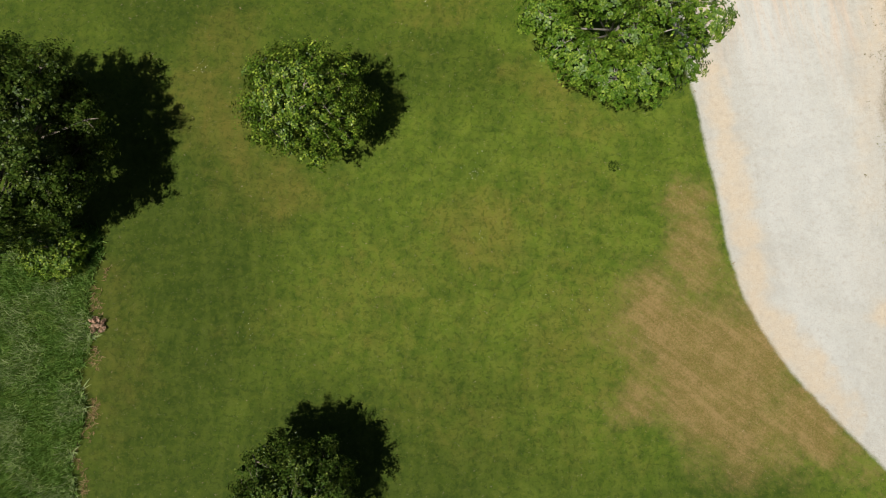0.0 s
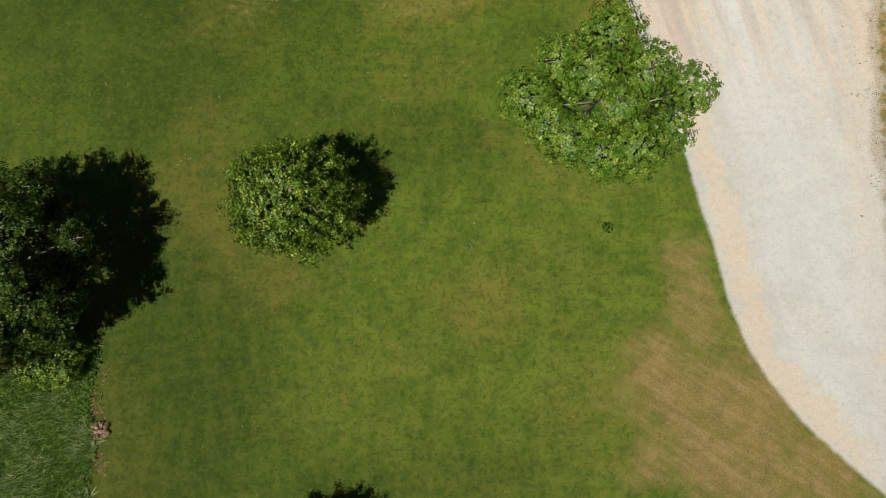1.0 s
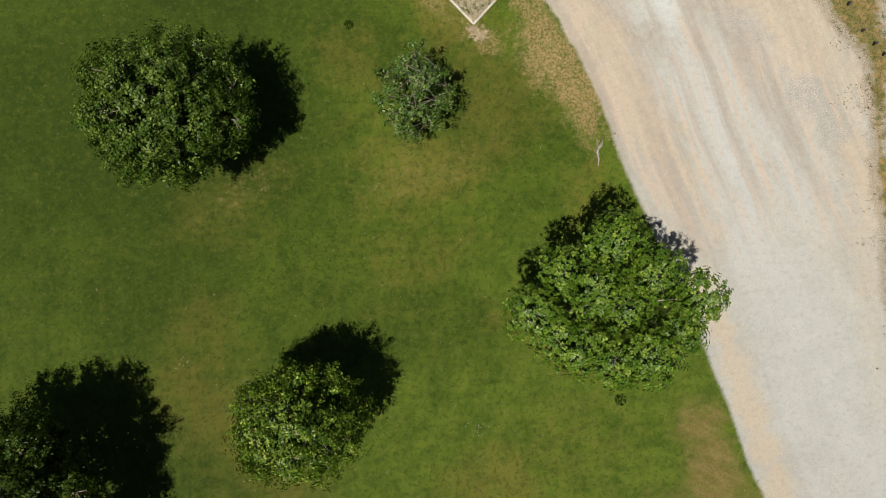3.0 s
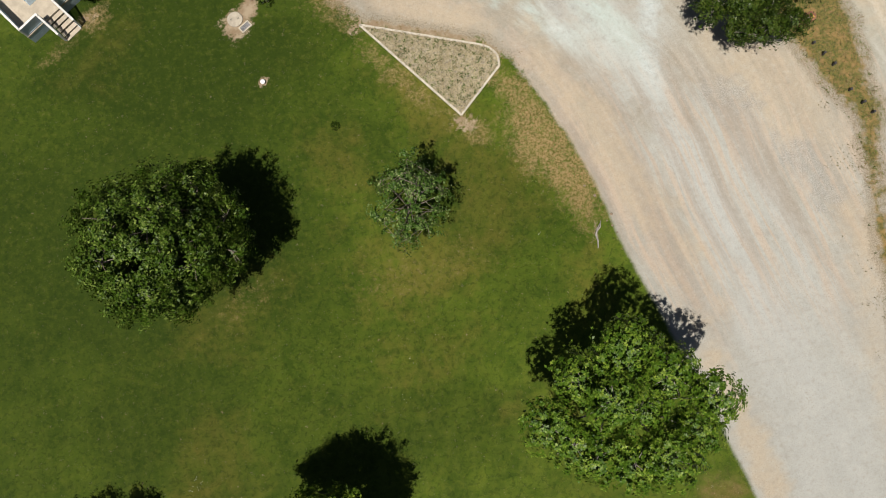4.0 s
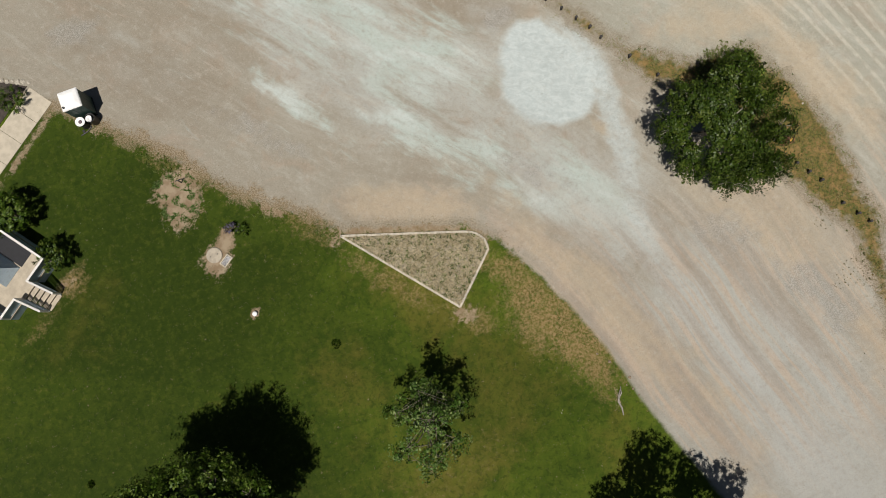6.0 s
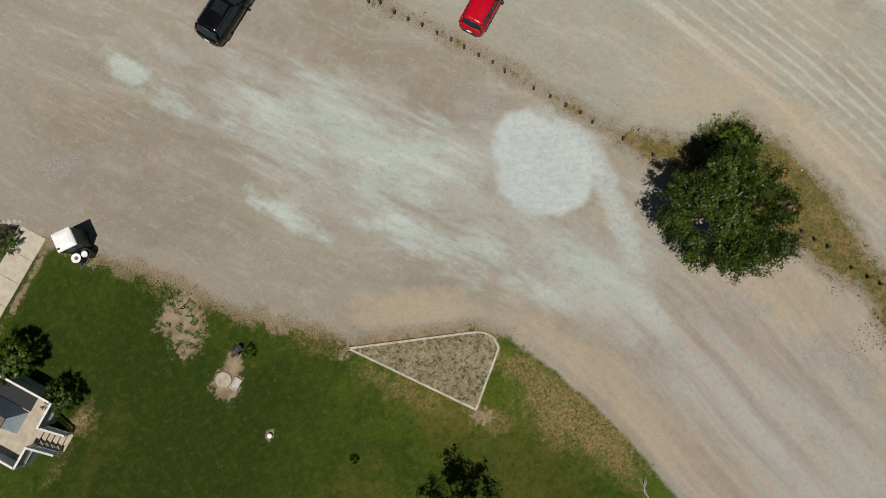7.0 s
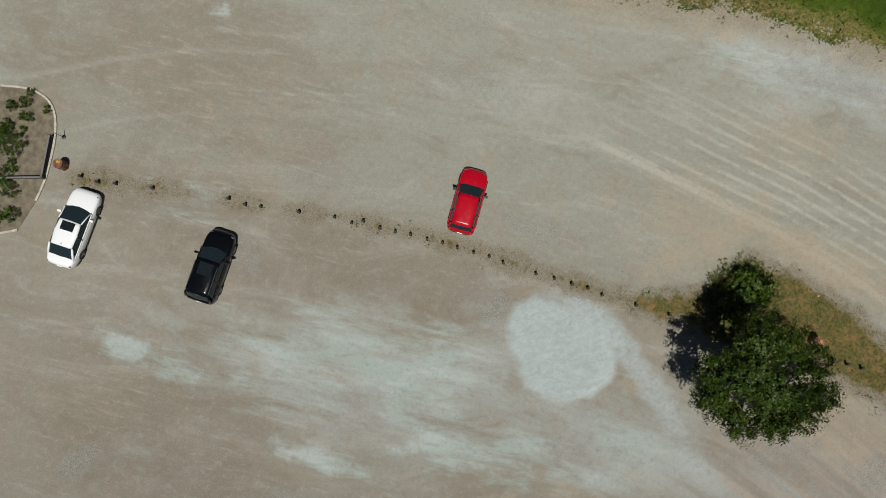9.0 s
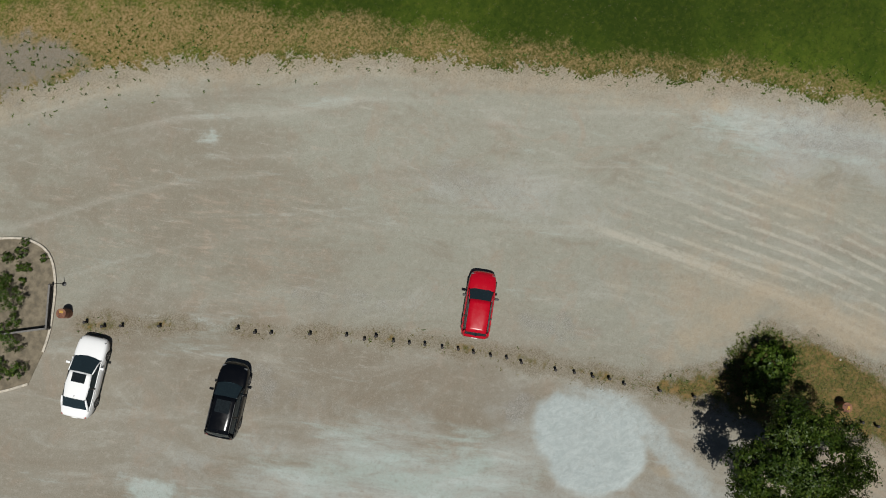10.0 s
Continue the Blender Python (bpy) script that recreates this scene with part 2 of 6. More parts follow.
MUD = [(-9.0, 52.6, 6.0, 2.4, -48, 0.9), (8.5, 54.6, 9.0, 2.0, -52, 0.9), (10.0, 49.6, 2.6, 1.0, -50, 0.8), (-8.0, 57.0, 6.0, 4.0, -50, 0.7), (-4.0, 53.5, 3.0, 3.0, 0, 0.6), (2.0, 60.5, 6.0, 2.5, -50, 0.7), (7.0, 73.0, 11.0, 6.0, -45, 0.95), (1.0, 67.0, 6.0, 3.0, -50, 0.8), (22.0, 34.0, 4.0, 1.6, -60, 0.5), (13.0, 48.6, 0.9, 0.6, 0, 0.8), (20.0, 62.0, 6.0, 3.0, -50, 0.35)]
BARE = [(-7.9, 41.2, 0.9, 0.4, 55, 1.0), (-4.6, 42.0, 0.8, 0.3, -40, 0.9), (-9.6, 44.7, 1.45, 1.25, 60, 1.1), (-8.6, 40.4, 1.0, 0.75, 50, 1.0), (-7.7, 36.5, 0.28, 0.22, 0, 1.0), (-17.5, 42.2, 0.7, 0.4, 30, 0.45),
        (-17.0, 50.95, 3.2, 0.2, 36, 0.72), (4.1, 31.9, 0.7, 0.3, -45, 0.7), (-12.9, 50.3, 0.5, 0.3, 0, 0.6), (10.7, 23.9, 0.55, 0.16, 80, 0.6), (-1.7, 38.9, 0.5, 0.35, 0, 0.7), (2.4, 38.15, 4.2, 0.4, -19, 1.0), (6.6, 36.3, 0.9, 0.4, -45, 0.8), (4.0, 32.0, 0.9, 0.5, -40, 0.6)]
HEAP = [(12.3, 47.0), (11.5, 45.4), (11.1, 43.4), (11.8, 41.7), (13.6, 40.6), (15.2, 40.5), (16.3, 41.3), (16.8, 43.3), (16.1, 45.5), (14.9, 47.3), (13.5, 47.5)]
ARM = [(15.4, 46.6), (16.7, 44.9), (17.0, 42.8), (17.0, 41.1), (16.9, 39.2), (16.7, 37.4), (16.3, 35.7), (16.1, 33.4), (15.9, 30.4), (15.6, 26.0)]
GRIT = [(12.6, 48.3, 1.0, 0.7, 0, 1.0), (5.2, 85.4, 4.5, 1.7, -40, 0.9), (-12.3, 56.6, 1.6, 1.0, 0, 0.8), (2.6, 60.4, 2.4, 1.2, -50, 0.7), (20.0, 60.0, 3.0, 1.2, -50, 0.5), (24.3, 25.6, 3.2, 1.3, -62, 0.8), (11.0, 38.6, 3.0, 1.0, -45, 0.6),
        (-3.6, 46.6, 3.2, 0.9, -48, 0.6), (20.6, 31.0, 2.2, 1.1, -20, 0.7), (17.5, 50.2, 3.0, 0.8, -52, 0.6), (10.0, 60.0, 4.0, 1.0, -50, 0.5), (37.5, 46.8, 4.5, 1.6, -52, 0.7)]
HAZE = [(3.5, 50.5, 9.0, 4.0, -52, 0.85), (-2.0, 56.5, 6.0, 2.4, -56, 0.6), (8.5, 43.5, 7.0, 2.6, -45, 0.8), (14.5, 35.5, 8.0, 3.2, -66, 0.9), (18.5, 25.0, 10.0, 3.4, -78, 0.9), (22.5, 10.0, 12.0, 4.0, -84, 0.9),
        (10.5, 46.5, 2.0, 3.4, -30, 0.7), (37.0, 47.0, 6.0, 2.4, -52, 0.9), (21.0, 58.0, 6.0, 2.0, -52, 0.5), (-9.5, 54.0, 4.0, 2.0, -50, 0.4)]
ROSE = [(12.4, 27.0, 11.0, 1.3, -66, 0.78), (9.0, 35.0, 3.6, 1.0, -48, 0.8), (17.2, 20.0, 5.0, 0.6, -84, 0.5), (6.5, 41.0, 3.0, 0.5, -42, 0.5), (13.0, 34.8, 4.0, 0.5, -62, 0.55), (7.0, 68.0, 9.0, 4.5, -48, 0.35),
        (-9.0, 59.5, 4.0, 2.0, -50, 0.45), (3.0, 39.6, 4.0, 1.0, -18, 0.7), (25.0, 19.0, 2.0, 8.0, -8, 0.4)]
TRACK = [(17.0, 66.0), (22.0, 56.0), (25.8, 47.8), (28.8, 41.1), (30.8, 35.2), (33.0, 26.0)]


# ---- materials ----
def ground_material():
    m, t, b = start("ground_cover", 0.95)
    w = place(t)
    f = {k: node(t, "ShaderNodeAttribute", attribute_name=k).outputs["Fac"] for k in ("gravel", "south", "north", "verge", "dry", "pale", "tan", "bare", "fresh", "lush", "track", "ruts", "brown", "mud", "shore", "grit", "rose", "heap", "across", "haze")}
    n_fine, n_mid = grain(t, w, 9.0, 5.0, 0.7), grain(t, w, 1.6, 5.0, 0.6)
    n_speck, n_patch = grain(t, w, 26.0, 2.0, 0.7), grain(t, w, 0.55, 6.0, 0.65, 0.6)
    # lawn, mown in two directions
    mown = grain(t, stretch(t, w, (1.3, 0.45, 1.0), 9), 1.0, 2.5, 0.55, 0.6)
    cross = grain(t, stretch(t, w, (0.5, 1.3, 1.0), -6), 1.0, 2.5, 0.55, 0.6)
    swath = ramp(t, node(t, "ShaderNodeSeparateXYZ", {"Vector": w}).outputs["Y"], 26.0, 8.0)
    mott, tuft, fleck = grain(t, w, 2.3, 6.0, 0.72), grain(t, w, 6.0, 4.0, 0.7), grain(t, w, 13.0, 2.0, 0.6)
    drift = grain(t, w, 0.9, 5.0, 0.68, 0.4)
    lawn = blend(t, ramp(t, n_patch, 0.34, 0.66), (0.046, 0.073, 0.0055), (0.088, 0.117, 0.0115))
    lawn = blend(t, calc(t, 'MULTIPLY', ramp(t, grain(t, along(t, w, 55, 0.75, 1.3), 1.0, 4.0, 0.6, 0.5), 0.50, 0.70), 0.38), lawn, (0.125, 0.134, 0.0190))
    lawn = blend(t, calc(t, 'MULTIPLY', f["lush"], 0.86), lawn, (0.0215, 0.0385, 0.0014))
    thin = calc(t, 'ADD', f["brown"], calc(t, 'ADD', calc(t, 'MULTIPLY_ADD', drift, 1.5, -0.78), calc(t, 'MULTIPLY_ADD', mott, 0.8, -0.4)))
    lawn = blend(t, calc(t, 'MULTIPLY', ramp(t, thin, 0.05, 1.05), 0.86), lawn, (0.146, 0.112, 0.0250))
    lawn = blend(t, calc(t, 'MULTIPLY', ramp(t, mown, 0.42, 0.66), calc(t, 'MULTIPLY_ADD', swath, 0.24, 0.10)), lawn, (0.105, 0.122, 0.0190))
    lawn = blend(t, calc(t, 'MULTIPLY', ramp(t, cross, 0.58, 0.36), calc(t, 'MULTIPLY_ADD', swath, 0.14, 0.12)), lawn, (0.026, 0.044, 0.0046))
    sep = node(t, "ShaderNodeSeparateXYZ", {"Vector": w})
    sway = grain(t, w, 0.12, 2.0, 0.5)
    pass_a = ramp(t, calc(t, 'SINE', calc(t, 'ADD', calc(t, 'MULTIPLY', sep.outputs["X"], 5.2), calc(t, 'ADD', calc(t, 'MULTIPLY', sep.outputs["Y"], 0.5), calc(t, 'MULTIPLY', sway, 26.0)))), -0.3, 0.9)
    pass_b = ramp(t, calc(t, 'SINE', calc(t, 'ADD', calc(t, 'MULTIPLY', sep.outputs["Y"], 5.6), calc(t, 'ADD', calc(t, 'MULTIPLY', sep.outputs["X"], -0.6), calc(t, 'MULTIPLY', sway, 22.0)))), -0.3, 0.9)
    worn = calc(t, 'MULTIPLY', swath, ramp(t, drift, 0.36, 0.62))
    lawn = blend(t, calc(t, 'MULTIPLY', calc(t, 'MULTIPLY', pass_a, worn), 0.17), lawn, (0.120, 0.132, 0.0240))
    lawn = blend(t, calc(t, 'MULTIPLY', calc(t, 'MULTIPLY', pass_b, worn), 0.15), lawn, (0.120, 0.130, 0.0240))
    lawn = blend(t, calc(t, 'MULTIPLY', ramp(t, mott, 0.46, 0.66), 0.50), lawn, (0.096, 0.112, 0.0115))
    lawn = blend(t, calc(t, 'MULTIPLY', ramp(t, grain(t, w, 3.1, 5.0, 0.7, 0.6), 0.52, 0.36), 0.44), lawn, (0.014, 0.029, 0.0016))
    lawn = blend(t, calc(t, 'MULTIPLY', ramp(t, tuft, 0.48, 0.72), 0.20), lawn, (0.013, 0.028, 0.0022))
    lawn = blend(t, calc(t, 'MULTIPLY', ramp(t, fleck, 0.58, 0.76), 0.14), lawn, (0.110, 0.134, 0.0190))
    lawn = blend(t, 1.0, lawn, (0.95, 1.05, 0.78), 'MULTIPLY')
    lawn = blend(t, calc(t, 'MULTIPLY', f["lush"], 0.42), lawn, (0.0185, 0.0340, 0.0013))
    clover = ramp(t, calc(t, 'ADD', grain(t, w, 5.0, 3.0, 0.6), calc(t, 'MULTIPLY_ADD', n_patch, 0.5, -0.25)), 0.66, 0.74)
    lawn = blend(t, calc(t, 'MULTIPLY', clover, 0.16), lawn, (0.120, 0.145, 0.0400))
    bend = ramp(t, sep.outputs["Y"], 14.0, 24.0)
    raked = grain(t, along(t, w, -34, 0.22, 2.2), 1.0, 5.0, 0.62, 0.3)
    dry_amount = calc(t, 'ADD', calc(t, 'ADD', f["dry"], calc(t, 'MULTIPLY', calc(t, 'ADD', mott, -0.56), calc(t, 'MULTIPLY_ADD', bend, 1.0, 0.7))), calc(t, 'ADD', calc(t, 'MULTIPLY', calc(t, 'ADD', tuft, -0.55), calc(t, 'MULTIPLY_ADD', bend, 0.7, 0.3)), calc(t, 'MULTIPLY_ADD', raked, 0.35, -0.17)))
    straw = blend(t, ramp(t, n_fine, 0.35, 0.7), (0.172, 0.120, 0.040), (0.105, 0.086, 0.018))
    straw = blend(t, calc(t, 'MULTIPLY', ramp(t, calc(t, 'ADD', calc(t, 'MULTIPLY', drift, 0.40), calc(t, 'ADD', calc(t, 'MULTIPLY', raked, 0.30), calc(t, 'MULTIPLY', tuft, 0.30))), 0.42, 0.64), 0.62), straw, (0.285, 0.188, 0.088))
    straw = blend(t, calc(t, 'MULTIPLY', ramp(t, sep.outputs["Y"], 18.0, 29.0), ramp(t, tuft, 0.38, 0.60)), straw, (0.318, 0.222, 0.108))
    lawn = blend(t, calc(t, 'MULTIPLY', ramp(t, dry_amount, 0.0, 1.12), 0.92), lawn, straw)
    earth = blend(t, ramp(t, n_mid, 0.35, 0.65), (0.265, 0.190, 0.122), (0.370, 0.295, 0.205))
    bare_amount = calc(t, 'ADD', f["bare"], calc(t, 'ADD', calc(t, 'MULTIPLY_ADD', grain(t, w, 3.4, 5.0, 0.7), 2.2, -1.25), calc(t, 'MULTIPLY_ADD', fleck, 0.8, -0.4)))
    lawn = blend(t, calc(t, 'MULTIPLY', ramp(t, bare_amount, 0.10, 0.62), 0.92), lawn, earth)
    # gravel: streaks run along the road, and along the length of the car park
    streak = node(t, "ShaderNodeCombineXYZ", {"X": calc(t, 'MULTIPLY', f["south"], 1.0), "Y": calc(t, 'MULTIPLY', f["north"], 0.10), "Z": 0.0}).outputs[0]
    streak_n = node(t, "ShaderNodeCombineXYZ", {"X": calc(t, 'MULTIPLY', f["north"], 1.1), "Y": calc(t, 'MULTIPLY', f["south"], 0.06), "Z": 4.0}).outputs[0]
    wob = node(t, "ShaderNodeVectorMath", {0: streak, 1: stretch(t, w, (0.10, 0.10, 0.10))}, operation='ADD').outputs[0]
    wob_n = node(t, "ShaderNodeVectorMath", {0: streak_n, 1: stretch(t, w, (0.07, 0.07, 0.07))}, operation='ADD').outputs[0]
    run_a, run_b = grain(t, wob, 0.6, 6.0, 0.62, 0.25), grain(t, wob_n, 0.75, 5.0, 0.58, 0.2)
    half = ramp(t, calc(t, 'SUBTRACT', f["south"], f["north"]), -2.0, 12.0)
    runs = calc(t, 'ADD', calc(t, 'MULTIPLY', run_a, calc(t, 'SUBTRACT', 1.0, half)), calc(t, 'MULTIPLY', run_b, half))
    calm = ramp(t, node(t, "ShaderNodeSeparateXYZ", {"Vector": w}).outputs["Y"], 24.0, 10.0)
    keep = calc(t, 'MULTIPLY_ADD', calm, -0.68, 1.0)
    runs = calc(t, 'MULTIPLY_ADD', calc(t, 'SUBTRACT', runs, 0.5), keep, 0.5)
    soft = grain(t, along(t, w, -52, 0.24, 0.85), 1.0, 8.0, 0.68, 0.7)
    north_part = ramp(t, node(t, "ShaderNodeSeparateXYZ", {"Vector": w}).outputs["Y"], 29.0, 43.0)
    soft = calc(t, 'ADD', calc(t, 'MULTIPLY', soft, north_part), calc(t, 'MULTIPLY', grain(t, wob, 0.42, 6.0, 0.60, 0.4), calc(t, 'SUBTRACT', 1.0, north_part)))
    cloud = grain(t, w, 0.16, 6.0, 0.62, 0.8)
    wisp = grain(t, along(t, w, -50, 0.16, 0.42), 1.0, 7.0, 0.66, 1.1)
    comb = grain(t, along(t, w, -54, 0.55, 3.4), 1.0, 6.0, 0.66, 0.5)
    comb = calc(t, 'ADD', calc(t, 'MULTIPLY', comb, north_part), calc(t, 'MULTIPLY', grain(t, wob, 2.4, 5.0, 0.62, 0.3), calc(t, 'SUBTRACT', 1.0, north_part)))
    comb = calc(t, 'MULTIPLY_ADD', calc(t, 'SUBTRACT', comb, 0.5), keep, 0.5)
    # brownish on the lawn's side of the posts, greenish grey beyond them
    far_side = ramp(t, calc(t, 'ADD', f["across"], calc(t, 'MULTIPLY_ADD', cloud, 14.0, -7.0)), -3.0, 5.0)
    stone = blend(t, far_side, (0.315, 0.289, 0.234), (0.330, 0.328, 0.273))
    haze_amount = calc(t, 'ADD', f["haze"], calc(t, 'ADD', calc(t, 'MULTIPLY_ADD', wisp, 2.0, -1.0), calc(t, 'MULTIPLY_ADD', n_patch, 0.8, -0.4)))
    stone = blend(t, calc(t, 'MULTIPLY', ramp(t, haze_amount, 0.0, 1.0), 0.75), stone, (0.402, 0.412, 0.385))
    stone = blend(t, calc(t, 'MULTIPLY', ramp(t, wisp, 0.52, 0.74), 0.62), stone, (0.440, 0.425, 0.370))
    stone = blend(t, calc(t, 'MULTIPLY', ramp(t, wisp, 0.48, 0.28), 0.60), stone, (0.262, 0.222, 0.168))
    stone = blend(t, calc(t, 'MULTIPLY', ramp(t, grain(t, w, 0.42, 5.0, 0.66, 0.9), 0.50, 0.68), calc(t, 'MULTIPLY_ADD', north_part, 0.34, 0.06)), stone, (0.365, 0.288, 0.218))
    mud = calc(t, 'ADD', f["mud"], calc(t, 'ADD', calc(t, 'MULTIPLY_ADD', soft, 1.6, -0.85), calc(t, 'MULTIPLY_ADD', drift, 0.8, -0.45)))
    stone = blend(t, calc(t, 'MULTIPLY', ramp(t, mud, 0.0, 1.0), 0.62), stone, (0.238, 0.200, 0.147))
    stone = blend(t, calc(t, 'MULTIPLY', ramp(t, sep.outputs["Y"], 34.0, 20.0), 0.45), stone, (0.362, 0.365, 0.338))
    # streaks along the way the wheels run
    stone = blend(t, calc(t, 'MULTIPLY', ramp(t, runs, 0.53, 0.74), 0.42), stone, (0.450, 0.440, 0.392))
    stone = blend(t, calc(t, 'MULTIPLY', ramp(t, runs, 0.46, 0.28), 0.34), stone, (0.262, 0.222, 0.170))
    stone = blend(t, calc(t, 'MULTIPLY', ramp(t, comb, 0.55, 0.74), calc(t, 'MULTIPLY', ramp(t, cloud, 0.38, 0.60), 0.40)), stone, (0.470, 0.455, 0.405))
    rose_amount = calc(t, 'ADD', f["rose"], calc(t, 'ADD', calc(t, 'MULTIPLY_ADD', comb, 2.4, -1.3), calc(t, 'MULTIPLY_ADD', drift, 1.0, -0.5)))
    stone = blend(t, calc(t, 'MULTIPLY', ramp(t, rose_amount, 0.1, 1.0), 0.70), stone, (0.425, 0.345, 0.270))
    # tyre tracks that fan out round the bend
    fan = calc(t, 'ADD', calc(t, 'MULTIPLY', f["track"], 1.35), calc(t, 'MULTIPLY_ADD', grain(t, w, 0.05, 2.0), 1.6, 0.1))
    stripe = ramp(t, calc(t, 'ABSOLUTE', calc(t, 'SUBTRACT', calc(t, 'FRACT', fan), 0.5)), 0.26, 0.05)
    stripe = calc(t, 'MULTIPLY', stripe, calc(t, 'MULTIPLY', ramp(t, f["track"], -0.8, 0.0), ramp(t, f["track"], 8.5, 4.5)))
    stripe = calc(t, 'MULTIPLY', stripe, calc(t, 'MULTIPLY', ramp(t, calc(t, 'ADD', soft, calc(t, 'MULTIPLY_ADD', n_mid, 0.6, -0.3)), 0.34, 0.58), f["ruts"]))
    first = calc(t, 'MULTIPLY', ramp(t, calc(t, 'ABSOLUTE', calc(t, 'ADD', f["track"], calc(t, 'MULTIPLY_ADD', n_mid, 0.3, -0.15))), 0.34, 0.08), ramp(t, f["ruts"], 0.0, 0.5))
    stone = blend(t, calc(t, 'MULTIPLY', calc(t, 'MAXIMUM', stripe, first), 0.85), stone, (0.480, 0.455, 0.385))
    pale_amount = calc(t, 'ADD', f["pale"], calc(t, 'ADD', calc(t, 'MULTIPLY_ADD', runs, 0.9, -0.5), calc(t, 'ADD', calc(t, 'MULTIPLY_ADD', soft, 2.4, -1.25), calc(t, 'MULTIPLY_ADD', comb, 1.0, -0.5))))
    stone = blend(t, calc(t, 'MULTIPLY', ramp(t, pale_amount, 0.05, 1.05), 0.90), stone, blend(t, ramp(t, sep.outputs["Y"], 38.0, 30.0), blend(t, ramp(t, wisp, 0.40, 0.64), (0.430, 0.495, 0.462), (0.500, 0.550, 0.528)), (0.425, 0.432, 0.412)))
    stone = blend(t, calc(t, 'MULTIPLY', calm, 0.62), stone, blend(t, ramp(t, n_patch, 0.35, 0.65), (0.345, 0.345, 0.318), (0.395, 0.392, 0.360)))
    # warm and dark streaks that follow the road round the bend
    turning = calc(t, 'MULTIPLY', ramp(t, sep.outputs["Y"], 37.0, 30.0), ramp(t, sep.outputs["Y"], 12.0, 22.0))
    stone = blend(t, calc(t, 'MULTIPLY', calc(t, 'MULTIPLY', turning, ramp(t, comb, 0.46, 0.62)), 0.70), stone, (0.440, 0.358, 0.278))
    stone = blend(t, calc(t, 'MULTIPLY', calc(t, 'MULTIPLY', turning, ramp(t, runs, 0.52, 0.36)), 0.50), stone, (0.300, 0.252, 0.204))
    near_north = ramp(t, calc(t, 'ABSOLUTE', f["north"]), 3.2, 0.4)
    tan_amount = calc(t, 'ADD', calc(t, 'MAXIMUM', f["tan"], calc(t, 'MULTIPLY', near_north, 0.75)), calc(t, 'ADD', calc(t, 'MULTIPLY_ADD', drift, 1.1, -0.60), calc(t, 'MULTIPLY_ADD', runs, 0.9, -0.5)))
    stone = blend(t, calc(t, 'MULTIPLY', ramp(t, tan_amount, 0.0, 1.1), 0.78), stone, (0.430, 0.358, 0.260))
    ripple = grain(t, along(t, w, -20, 2.2, 3.6), 1.0, 7.0, 0.82, 0.7)
    fresh = blend(t, ramp(t, ripple, 0.36, 0.66), (0.410, 0.460, 0.458), (0.525, 0.572, 0.568))
    fresh_amount = calc(t, 'ADD', f["fresh"], calc(t, 'ADD', calc(t, 'MULTIPLY_ADD', n_mid, 0.5, -0.25), calc(t, 'MULTIPLY_ADD', soft, 0.6, -0.3)))
    stone = blend(t, calc(t, 'MULTIPLY', ramp(t, fresh_amount, 0.15, 0.82), 0.92), stone, fresh)
    # loose grey chippings in patches
    chips = grain(t, w, 15.0, 3.0, 0.75)
    chip_col = blend(t, ramp(t, chips, 0.36, 0.64), (0.165, 0.158, 0.142), (0.440, 0.435, 0.405))
    chip_amount = calc(t, 'ADD', f["grit"], calc(t, 'ADD', calc(t, 'MULTIPLY_ADD', n_mid, 1.4, -0.75), calc(t, 'MULTIPLY_ADD', n_patch, 0.8, -0.42)))
    stone = blend(t, calc(t, 'MULTIPLY', ramp(t, chip_amount, 0.1, 0.95), 0.62), stone, chip_col)
    # fine grit everywhere, least on the fresh heap
    keen = calc(t, 'MULTIPLY_ADD', f["heap"], -0.7, 1.0)
    pepper = grain(t, w, 12.0, 4.0, 0.85)
    stone = blend(t, calc(t, 'MULTIPLY', ramp(t, pepper, 0.50, 0.32), calc(t, 'MULTIPLY', keen, 0.40)), stone, (0.170, 0.148, 0.115))
    stone = blend(t, calc(t, 'MULTIPLY', ramp(t, pepper, 0.52, 0.70), calc(t, 'MULTIPLY', keen, 0.34)), stone, (0.560, 0.535, 0.480))
    stone = blend(t, calc(t, 'MULTIPLY', ramp(t, grain(t, w, 3.0, 7.0, 0.82), 0.50, 0.66), calc(t, 'MULTIPLY', keen, 0.36)), stone, (0.225, 0.195, 0.150))
    stone = blend(t, calc(t, 'MULTIPLY', ramp(t, grain(t, w, 2.4, 7.0, 0.82), 0.51, 0.66), calc(t, 'MULTIPLY', keen, 0.34)), stone, (0.450, 0.430, 0.380))
    # weeds and litter on the verge and along the lawn's edges
    band = calc(t, 'MAXIMUM', ramp(t, f["verge"], -0.5, 0.6), calc(t, 'MULTIPLY', 0.50, ramp(t, calc(t, 'ABSOLUTE', f["north"]), 2.4, 0.3)))
    band = calc(t, 'MAXIMUM', band, calc(t, 'MULTIPLY', ramp(t, calc(t, 'ABSOLUTE', f["south"]), 0.9, 0.1), calc(t, 'MULTIPLY', ramp(t, sep.outputs["Y"], 31.0, 37.0), 0.6)))
    litter = blend(t, ramp(t, fleck, 0.40, 0.60), (0.165, 0.130, 0.080), (0.310, 0.270, 0.205))
    litter = blend(t, calc(t, 'MULTIPLY', ramp(t, n_mid, 0.52, 0.68), 0.6), litter, (0.135, 0.108, 0.048))
